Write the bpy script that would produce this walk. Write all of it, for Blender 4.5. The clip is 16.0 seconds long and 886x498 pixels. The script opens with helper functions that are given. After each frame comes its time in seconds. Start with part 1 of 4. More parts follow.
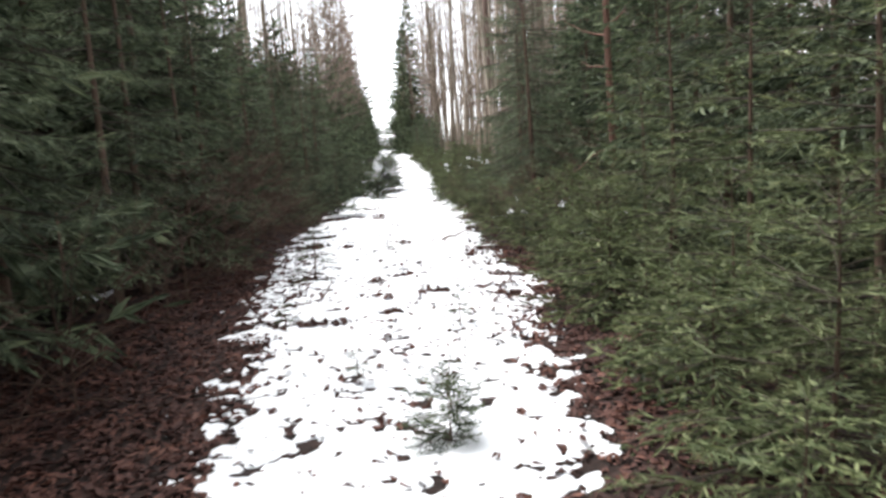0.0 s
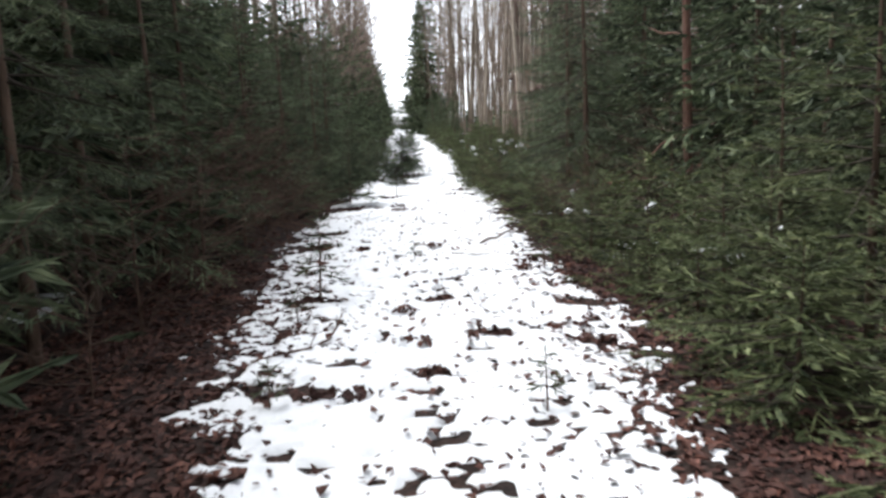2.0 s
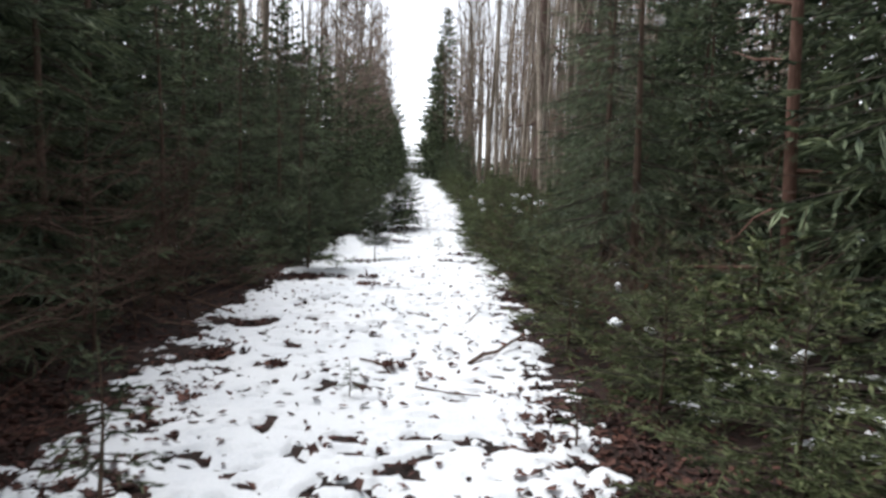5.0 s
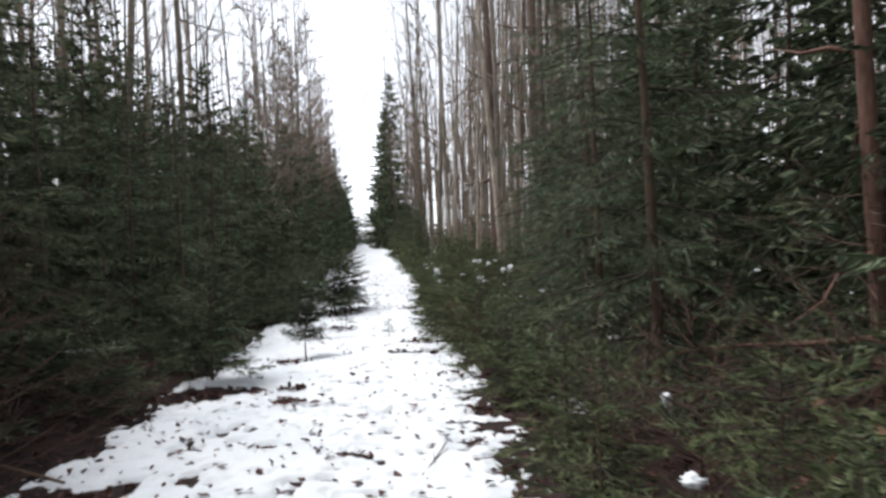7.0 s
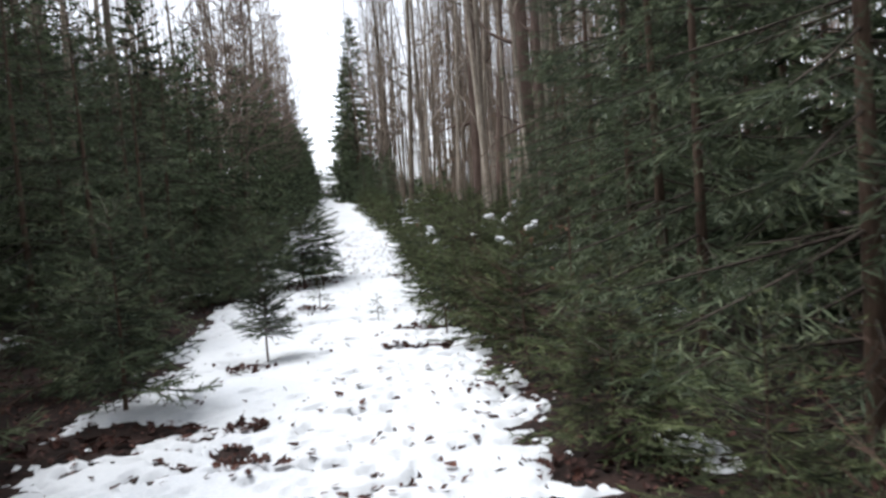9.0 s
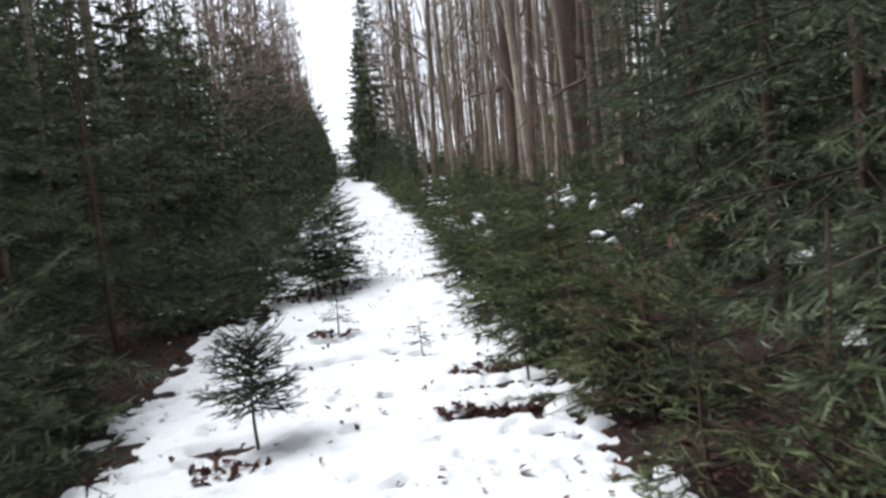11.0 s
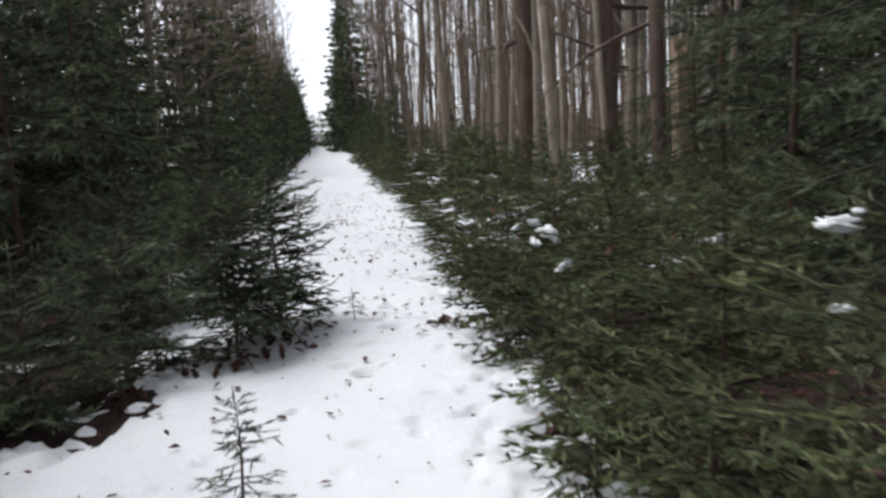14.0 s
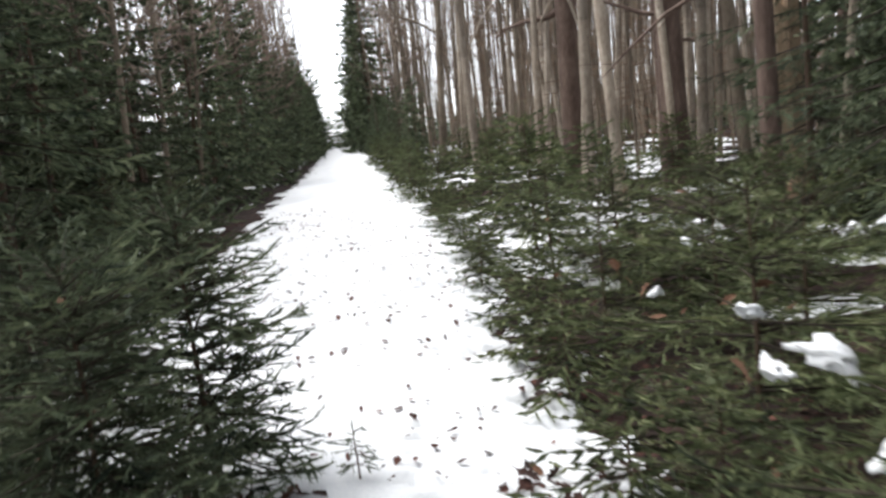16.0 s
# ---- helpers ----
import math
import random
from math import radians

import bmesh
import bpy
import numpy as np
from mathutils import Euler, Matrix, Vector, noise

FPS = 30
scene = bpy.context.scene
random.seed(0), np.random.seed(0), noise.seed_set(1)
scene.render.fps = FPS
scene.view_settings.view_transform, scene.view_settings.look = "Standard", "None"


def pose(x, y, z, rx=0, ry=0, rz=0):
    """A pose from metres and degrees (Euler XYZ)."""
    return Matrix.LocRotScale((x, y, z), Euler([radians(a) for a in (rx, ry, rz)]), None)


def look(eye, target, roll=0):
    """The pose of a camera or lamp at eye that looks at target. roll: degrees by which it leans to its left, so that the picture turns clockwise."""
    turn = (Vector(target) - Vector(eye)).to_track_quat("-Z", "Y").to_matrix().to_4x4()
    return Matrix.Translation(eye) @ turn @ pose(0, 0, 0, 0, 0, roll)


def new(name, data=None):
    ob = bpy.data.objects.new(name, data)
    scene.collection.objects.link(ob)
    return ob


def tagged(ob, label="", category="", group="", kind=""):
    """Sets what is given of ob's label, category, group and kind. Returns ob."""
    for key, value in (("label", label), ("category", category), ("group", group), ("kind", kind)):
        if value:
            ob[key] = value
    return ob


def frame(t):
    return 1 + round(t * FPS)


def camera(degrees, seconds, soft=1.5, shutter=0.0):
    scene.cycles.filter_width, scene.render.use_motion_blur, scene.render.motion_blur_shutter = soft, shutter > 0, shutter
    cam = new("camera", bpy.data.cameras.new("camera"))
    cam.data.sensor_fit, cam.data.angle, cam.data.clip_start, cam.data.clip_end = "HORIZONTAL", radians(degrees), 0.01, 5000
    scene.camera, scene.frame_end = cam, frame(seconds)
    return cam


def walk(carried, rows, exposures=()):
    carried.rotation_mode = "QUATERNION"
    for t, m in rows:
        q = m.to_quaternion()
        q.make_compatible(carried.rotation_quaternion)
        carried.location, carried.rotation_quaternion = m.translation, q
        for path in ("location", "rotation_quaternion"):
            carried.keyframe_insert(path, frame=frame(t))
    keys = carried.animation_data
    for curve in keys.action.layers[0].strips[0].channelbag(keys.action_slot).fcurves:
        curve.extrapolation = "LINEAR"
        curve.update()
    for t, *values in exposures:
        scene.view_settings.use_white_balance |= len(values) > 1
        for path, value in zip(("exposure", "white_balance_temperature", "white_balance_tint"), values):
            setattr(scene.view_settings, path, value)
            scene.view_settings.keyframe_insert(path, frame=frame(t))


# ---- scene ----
cam = camera(58.6, 16.0, soft=2.8, shutter=0.4)
METRES, EYE, TILT, LEAN, TURN = 19.7, 1.5, 4.1, 0.0, -3.7
ROWS = [
    (0.0, 0.0, 0.0, 0.0, -0.71, -11.89, 3.38),
    (0.5, -0.0029, 0.0292, -0.0048, -1.84, -10.87, 2.27),
    (1.0, -0.0109, 0.0617, -0.0078, -2.09, -12.28, 1.71),
    (1.5, -0.0145, 0.0884, -0.0082, -2.16, -13.92, 2.12),
    (2.0, -0.0174, 0.1198, -0.0098, 0.24, -13.2, 1.94),
    (2.5, -0.0154, 0.1495, -0.011, -0.12, -13.31, 1.8),
    (3.0, -0.0114, 0.1815, -0.0162, -0.39, -13.62, 3.37),
    (3.5, -0.0104, 0.2146, -0.0168, 1.25, -11.26, -6.27),
    (6.0, 0.0026, 0.3597, -0.0278, -1.42, -10.03, 3.82),
    (6.5, 0.0035, 0.3928, -0.0306, -5.5, -10.26, 3.45),
    (7.0, -0.0015, 0.4244, -0.0336, -1.84, -5.11, 2.32),
    (7.5, -0.0039, 0.4583, -0.0353, -2.52, -4.85, 5.0),
    (8.0, -0.0089, 0.4895, -0.0372, -3.23, -5.2, 5.65),
    (8.5, -0.0137, 0.5197, -0.0406, -4.66, -5.19, 5.17),
    (9.0, -0.0182, 0.5548, -0.0438, -4.65, -8.73, 3.59),
    (11.5, -0.0273, 0.7057, -0.0533, -3.54, -10.47, 6.09),
    (12.0, -0.0271, 0.737, -0.0573, -3.76, -10.55, 6.05),
    (12.5, -0.0275, 0.7709, -0.0623, -4.11, -11.13, 5.69),
    (13.0, -0.0284, 0.8003, -0.0643, -5.36, -12.02, 4.58),
    (13.5, -0.029, 0.8329, -0.0655, -5.49, -12.17, 4.39),
    (14.0, -0.0313, 0.8657, -0.0675, -4.94, -12.4, 2.9),
    (14.5, -0.0316, 0.895, -0.0698, -0.5, -10.42, 0.8),
    (15.0, -0.033, 0.9269, -0.0739, 2.35, -9.76, 2.01),
    (15.5, -0.0297, 0.9594, -0.0763, -3.34, -11.04, 3.04),
    (16.0, -0.0301, 0.9905, -0.0769, -3.85, -12.6, 5.58),
]
walk(cam, [(t, pose(0, 0, EYE, TILT, LEAN, TURN) @ pose(METRES * x, METRES * y, METRES * z, 90 + pitch, roll, yaw)) for t, x, y, z, yaw, pitch, roll in ROWS],
     exposures=[(0.0, 2.2, 6350, 10), (1.0, 2.1, 6250, 10), (2.0, 1.75, 6200, 10), (6.0, 1.35, 6200, 10), (9.0, 1.3, 6100, 10), (11.5, 1.3, 6100, 10), (12.5, 1.2, 6050, 10), (13.5, 0.95, 6150, 10), (14.5, 1.0, 6250, 10), (15.0, 1.4, 6350, 10), (16.0, 1.6, 6350, 10)])

# ---- light ----
world = bpy.data.worlds.new("overcast_sky")
scene.world = world
world.use_nodes = True
wn = world.node_tree.nodes
sky = wn.new("ShaderNodeTexSky")
sky.sky_type = 'NISHITA'
sky.sun_disc = False
sky.sun_elevation = radians(63)
sky.sun_rotation = radians(-67)
sky.air_density, sky.dust_density, sky.ozone_density = 0.6, 0.8, 0.6
cloud = wn.new("ShaderNodeHueSaturation")
cloud.inputs["Saturation"].default_value = 0.12
world.node_tree.links.new(sky.outputs[0], cloud.inputs["Color"])
world.node_tree.links.new(cloud.outputs[0], wn["Background"].inputs[0])
wn["Background"].inputs[1].default_value = 0.12
sun = new("sun", bpy.data.lights.new("sun", 'SUN'))
sun.data.energy, sun.data.angle, sun.data.color = 1.45, radians(40), (1.0, 0.98, 0.95)
sun.matrix_world = look((-9.4, 4.0, 20), (0, 0, 0))


# ---- materials ----
def material(name, colours, scale, fine, rough=0.8, bump=0.3, spread=0.25, coords="Object", grain=(1, 1, 1), gloss=0.3, thin=0.0, band=0.4):
    """Two scales of noise over a ramp of colours, a tint for each copy, and a bump."""
    m = bpy.data.materials.new(name)
    m.use_nodes = True
    n, l = m.node_tree.nodes, m.node_tree.links
    b = n["Principled BSDF"]
    b.inputs["Roughness"].default_value = rough
    b.inputs["Specular IOR Level"].default_value = gloss
    co = n.new("ShaderNodeTexCoord")
    src = co.outputs["Object"]
    if coords == "World":
        src = n.new("ShaderNodeNewGeometry").outputs["Position"]
    mp = n.new("ShaderNodeMapping")
    mp.inputs["Scale"].default_value = grain
    l.new(src, mp.inputs["Vector"])
    big, small = n.new("ShaderNodeTexNoise"), n.new("ShaderNodeTexNoise")
    big.inputs["Scale"].default_value, big.inputs["Detail"].default_value = scale, 4
    small.inputs["Scale"].default_value, small.inputs["Detail"].default_value = fine, 3
    l.new(mp.outputs[0], big.inputs["Vector"])
    l.new(mp.outputs[0], small.inputs["Vector"])
    mix = n.new("ShaderNodeMix")
    mix.inputs[0].default_value = 0.45
    l.new(big.outputs[0], mix.inputs[2])
    l.new(small.outputs[0], mix.inputs[3])
    ramp = n.new("ShaderNodeValToRGB")
    e = ramp.color_ramp.elements
    while len(e) < len(colours):
        e.new(0.5)
    for i, c in enumerate(colours):
        e[i].position = 0.5 - band / 2 + band * i / (len(colours) - 1)
        e[i].color = (*c, 1)
    l.new(mix.outputs[0], ramp.inputs[0])
    oi = n.new("ShaderNodeObjectInfo")
    island = n.new("ShaderNodeNewGeometry")
    add = n.new("ShaderNodeMath")
    l.new(oi.outputs["Random"], add.inputs[0])
    l.new(island.outputs["Random Per Island"], add.inputs[1])
    rng = n.new("ShaderNodeMapRange")
    rng.inputs[1].default_value, rng.inputs[2].default_value = 0, 2
    rng.inputs[3].default_value, rng.inputs[4].default_value = 1 - spread, 1 + spread
    l.new(add.outputs[0], rng.inputs[0])
    hsv = n.new("ShaderNodeHueSaturation")
    l.new(rng.outputs[0], hsv.inputs["Value"])
    l.new(ramp.outputs[0], hsv.inputs["Color"])
    l.new(hsv.outputs[0], b.inputs["Base Color"])
    if bump:
        bp = n.new("ShaderNodeBump")
        bp.inputs["Strength"].default_value, bp.inputs["Distance"].default_value = bump, 0.01
        l.new(small.outputs[0], bp.inputs["Height"])
        l.new(bp.outputs[0], b.inputs["Normal"])
    if thin:
        tr, mx = n.new("ShaderNodeBsdfTranslucent"), n.new("ShaderNodeMixShader")
        mx.inputs[0].default_value = thin
        l.new(hsv.outputs[0], tr.inputs["Color"])
        l.new(b.outputs[0], mx.inputs[1])
        l.new(tr.outputs[0], mx.inputs[2])
        l.new(mx.outputs[0], n["Material Output"].inputs["Surface"])
    return m


# Both needle ramps paint shade pockets (near-black end) and lit tips (pale end).
NEEDLES = material("spruce_needles", [(0.018, 0.027, 0.016), (0.096, 0.12, 0.07), (0.205, 0.235, 0.135)], 2.6, 11, 0.6, 0, 0.4, gloss=0.18, thin=0.12, band=0.24)
YOUNG = material("young_spruce_needles", [(0.023, 0.031, 0.016), (0.11, 0.132, 0.062), (0.22, 0.242, 0.118)], 3.4, 13, 0.6, 0, 0.45, gloss=0.18, thin=0.12, band=0.26)
BARK = material("spruce_bark", [(0.05, 0.032, 0.024), (0.10, 0.065, 0.045), (0.16, 0.11, 0.085)], 6, 40, 0.9, 0.8, 0.15, grain=(1, 1, 0.25))
DEADWOOD = material("dead_twig_bark", [(0.05, 0.03, 0.022), (0.095, 0.058, 0.042), (0.14, 0.095, 0.07)], 3, 30, 0.9, 0.4, 0.35)
REDBARK = material("red_pine_bark", [(0.09, 0.046, 0.034), (0.165, 0.09, 0.066), (0.24, 0.145, 0.108)], 5, 30, 0.9, 1.0, 0.1, grain=(1, 1, 0.3))
# Bough bark darker than the trunk's: inner-crown shade put into its colour.
BOUGHWOOD = material("shaded_bough_bark", [(0.02, 0.015, 0.011), (0.045, 0.034, 0.026), (0.085, 0.066, 0.05)], 3, 30, 0.9, 0.4, 0.3)
PINEBARK = material("pine_bark", [(0.065, 0.042, 0.034), (0.125, 0.085, 0.068), (0.2, 0.145, 0.118)], 5, 30, 0.9, 1.0, 0.15, grain=(1, 1, 0.3))
PALE = material("pale_birch_bark", [(0.15, 0.115, 0.09), (0.32, 0.265, 0.21), (0.50, 0.44, 0.37)], 3, 25, 0.85, 0.6, 0.5, grain=(1, 1, 0.4))
GREYBARK = material("grey_bark", [(0.092, 0.072, 0.054), (0.19, 0.152, 0.115), (0.315, 0.262, 0.2)], 4, 30, 0.9, 0.8, 0.5, grain=(1, 1, 0.25))
RAWWOOD = material("weathered_raw_wood", [(0.2, 0.14, 0.09), (0.34, 0.25, 0.17), (0.46, 0.36, 0.26)], 3, 30, 0.85, 0.7, 0.15, grain=(1, 1, 0.12))
REDTWIG = material("reddish_bare_twigs", [(0.12, 0.088, 0.072), (0.20, 0.15, 0.122), (0.28, 0.215, 0.175)], 1, 12, 0.9, 0, 0.3)
BROWNTWIG = material("dry_brown_twigs", [(0.10, 0.062, 0.04), (0.17, 0.108, 0.07), (0.24, 0.16, 0.105)], 1, 12, 0.9, 0, 0.4)
LITTER = material("leaf_litter_soil", [(0.004, 0.003, 0.0025), (0.022, 0.012, 0.009), (0.06, 0.032, 0.024)], 6, 38, 0.95, 1.0, 0.05, coords="World")
LEAF = material("fallen_oak_leaf", [(0.02, 0.009, 0.007), (0.075, 0.032, 0.024), (0.18, 0.08, 0.056)], 4, 30, 0.75, 0.3, 0.75, coords="World")
DRYLEAF = material("dry_tan_leaf", [(0.10, 0.048, 0.028), (0.19, 0.098, 0.06), (0.28, 0.165, 0.11)], 9, 60, 0.7, 0.3, 0.3, thin=0.15)
SNOW = material("old_snow", [(0.70, 0.72, 0.75), (0.82, 0.83, 0.845), (0.88, 0.885, 0.89)], 1.2, 60, 0.7, 0.35, 0.02, coords="World")


# ---- mesh helpers ----
def mesh_of(name, verts, faces, mat, smooth=True):
    """A mesh from arrays of places and of equal-sided faces."""
    me = bpy.data.meshes.new(name)
    verts, faces = np.asarray(verts, np.float32), np.asarray(faces, np.int32)
    n, k = faces.shape
    me.vertices.add(len(verts))
    me.vertices.foreach_set("co", verts.ravel())
    me.loops.add(n * k)
    me.loops.foreach_set("vertex_index", faces.ravel())
    me.polygons.add(n)
    me.polygons.foreach_set("loop_start", np.arange(0, n * k, k, dtype=np.int32))
    me.polygons.foreach_set("use_smooth", np.full(n, smooth))
    me.update(calc_edges=True)
    me.materials.append(mat)
    return me


def unit(v):
    return v / np.maximum(np.linalg.norm(v, axis=-1, keepdims=True), 1e-9)


def rods(segs, sides):
    """Tapered open tubes from rows of (ax, ay, az, bx, by, bz, ra, rb)."""
    s = np.asarray(segs, float)
    a, b, ra, rb = s[:, :3], s[:, 3:6], s[:, 6], s[:, 7]
    d = unit(b - a)
    ref = np.where(np.abs(d[:, 2:3]) > 0.8, [[1.0, 0.0, 0.0]], [[0.0, 0.0, 1.0]])
    u = unit(np.cross(ref, d))
    w = np.cross(d, u)
    ang = np.arange(sides) * 2 * np.pi / sides
    ring = u[:, None] * np.cos(ang)[None, :, None] + w[:, None] * np.sin(ang)[None, :, None]
    v = np.concatenate([a[:, None] + ring * ra[:, None, None], b[:, None] + ring * rb[:, None, None]], 1).reshape(-1, 3)
    i = np.arange(sides)
    q = np.stack([i, (i + 1) % sides, (i + 1) % sides + sides, i + sides], 1)
    f = (q[None] + (np.arange(len(s)) * 2 * sides)[:, None, None]).reshape(-1, 4)
    return v, f


def blades(p, d, length, width, rng, flat=0.5):
    """One thin triangle at each place p, leaning out of the twig's direction d."""
    n = len(p)
    side = unit(np.cross(d, rng.normal(size=(n, 3))))
    side[:, 2] = side[:, 2] * flat + 0.12
    out = unit(d * 0.75 + unit(side) * 0.8)
    ln = length * rng.uniform(0.7, 1.2, (n, 1))
    across = unit(np.cross(out, rng.normal(size=(n, 3)))) * width * 0.5
    v = np.stack([p - across, p + across, p + out * ln], 1).reshape(-1, 3)
    return v, np.arange(n * 3).reshape(-1, 3)


def fingers(a, b, width, rng, crossed):
    """Two crossed slim kites along each twig, so that it reads as a needled shoot."""
    d = b - a
    n = len(a)
    lat = unit(np.cross(unit(d), rng.normal(size=(n, 3)) * 0.9 + [0, 0, 0.6]))
    ver = np.cross(lat, unit(d))
    w = width * rng.uniform(0.7, 1.25, (n, 1))
    m = a + d * rng.uniform(0.3, 0.5, (n, 1))
    e = b + d * 0.06
    v = np.stack([a, m - lat * w, e, m + lat * w, a, m - ver * w * 0.7, e, m + ver * w * 0.7], 1).reshape(-1, 3)
    f = np.array([(0, 1, 2), (0, 2, 3), (4, 5, 6), (4, 6, 7)])
    t = f[None] + (np.arange(n) * 8)[:, None, None]
    whose = np.concatenate([np.repeat(np.arange(n), 2), np.repeat(np.arange(n)[crossed], 2)])
    return v, np.concatenate([t[:, :2].reshape(-1, 3), t[crossed, 2:].reshape(-1, 3)]), whose


def lattice(ix, iy, seed):
    h = (ix * 374761393 + iy * 668265263 + seed * 1274126177) & 0x7fffffff
    h = ((h ^ (h >> 13)) * 1274126177) & 0x7fffffff
    return ((h ^ (h >> 16)) & 0xffff) / 65535.0


def ripple(x, y, size, seed=0):
    """Smooth noise from 0 to 1 with lumps of that size."""
    x, y = np.asarray(x, float) / size, np.asarray(y, float) / size
    ix, iy = np.floor(x).astype(np.int64), np.floor(y).astype(np.int64)
    fx, fy = x - ix, y - iy
    fx, fy = fx * fx * (3 - 2 * fx), fy * fy * (3 - 2 * fy)
    top = lattice(ix, iy, seed) * (1 - fx) + lattice(ix + 1, iy, seed) * fx
    low = lattice(ix, iy + 1, seed) * (1 - fx) + lattice(ix + 1, iy + 1, seed) * fx
    return top * (1 - fy) + low * fy


def ground_z(x, y):
    near = np.clip(1.5 - np.hypot(x, np.asarray(y) - 20) / 80, 0, 1)
    rise = 0.008 * np.clip(np.asarray(y) - 6, 0, 110)
    return rise + near * (0.10 * (ripple(x, y, 2.3, 5) - 0.5) + 0.04 * (ripple(x, y, 0.5, 6) - 0.5))


def part(name, me, parent, label=""):
    ob = new(name, me)
    ob.parent = parent
    return tagged(ob, label)


# ---- ground and snow ----
def grid(x0, x1, y0, y1, step):
    xs, ys = np.arange(x0, x1 + step / 2, step), np.arange(y0, y1 + step / 2, step)
    X, Y = np.meshgrid(xs, ys)
    nx, ny = len(xs), len(ys)
    i = np.arange((ny - 1) * nx).reshape(ny - 1, nx)[:, :-1].ravel()
    return X.ravel(), Y.ravel(), np.stack([i, i + 1, i + nx + 1, i + nx], 1)


def make_ground():
    steps = np.array([0.12] * 32 + [0.3] * 12 + [0.5] * 12 + [1, 1.5, 2, 3, 4, 6, 8, 12, 20, 40, 100, 300, 600])
    half = np.concatenate([[0], np.cumsum(steps)])
    xs = np.concatenate([-half[:0:-1], half])
    ys = np.concatenate([-np.cumsum([1, 2, 4, 8, 16, 40, 100, 300, 600])[::-1], np.arange(0, 28, 0.12), np.arange(28, 40, 0.25), 40 + np.concatenate([[0], np.cumsum([0.5] * 40 + [2, 4, 8, 16, 30, 60, 100, 300, 600])])])
    X, Y = np.meshgrid(xs, ys)
    nx, ny = len(xs), len(ys)
    i = np.arange((ny - 1) * nx).reshape(ny - 1, nx)[:, :-1].ravel()
    X, Y = X.ravel(), Y.ravel()
    me = mesh_of("ground", np.stack([X, Y, ground_z(X, Y)], 1), np.stack([i, i + 1, i + nx + 1, i + nx], 1), LITTER)
    tagged(new("ground", me), "dark brown forest floor of soil and rotting oak leaves", "ground", kind="structure")


LEFT_EDGE = [(-10, -0.98), (3.5, -1.0), (5.5, -1.14), (8, -1.4), (11, -1.5), (13.5, -1.55), (15.2, -1.32), (18.2, -1.12), (19.5, -1.05), (20.2, -1.0), (20.65, -0.6), (22, -0.62), (23.5, -0.75), (25, -1.0), (33, -0.87), (45, -0.69), (120, -0.68)]
RIGHT_EDGE = [(-10, 0.80), (3, 0.77), (6.3, 1.19), (8, 1.41), (10, 1.32), (13, 1.22), (14.6, 1.34), (17, 1.4), (18.5, 1.45), (19.5, 1.42), (20.3, 1.43), (24, 1.56), (30, 1.95), (40, 1.68), (120, 1.62)]


BARE_SPOTS = [(0.18, 8.8, 0.2, 0.1), (-0.93, 8.97, 0.2, 0.12), (0.36, 7.6, 0.13, 0.1), (-0.02, 6.8, 0.12, 0.1), (1.25, 8.6, 0.22, 0.14), (-0.56, 7.05, 0.1, 0.08), (-0.75, 6.6, 0.2, 0.08), (1.07, 7.4, 0.14, 0.1), (0.19, 8.1, 0.09, 0.07),
              (-1.05, 15.65, 0.45, 0.24), (-0.2, 15.6, 0.14, 0.09), (-0.23, 15.15, 0.1, 0.14), (-0.4, 17.4, 0.2, 0.08), (0.95, 17.4, 0.22, 0.12), (1.1, 17.9, 0.26, 0.1), (0.09, 19.45, 0.16, 0.08), (0.0, 18.75, 0.14, 0.05), (0.3, 18.8, 0.16, 0.06), (0.72, 18.75, 0.07, 0.05), (0.52, 18.95, 0.06, 0.05), (1.28, 18.3, 0.24, 0.12), (-1.2, 13.0, 0.3, 0.18), (-1.3, 11.8, 0.25, 0.2)]


def edge(rows, y):
    return np.interp(y, [r[0] for r in rows], [r[1] for r in rows])


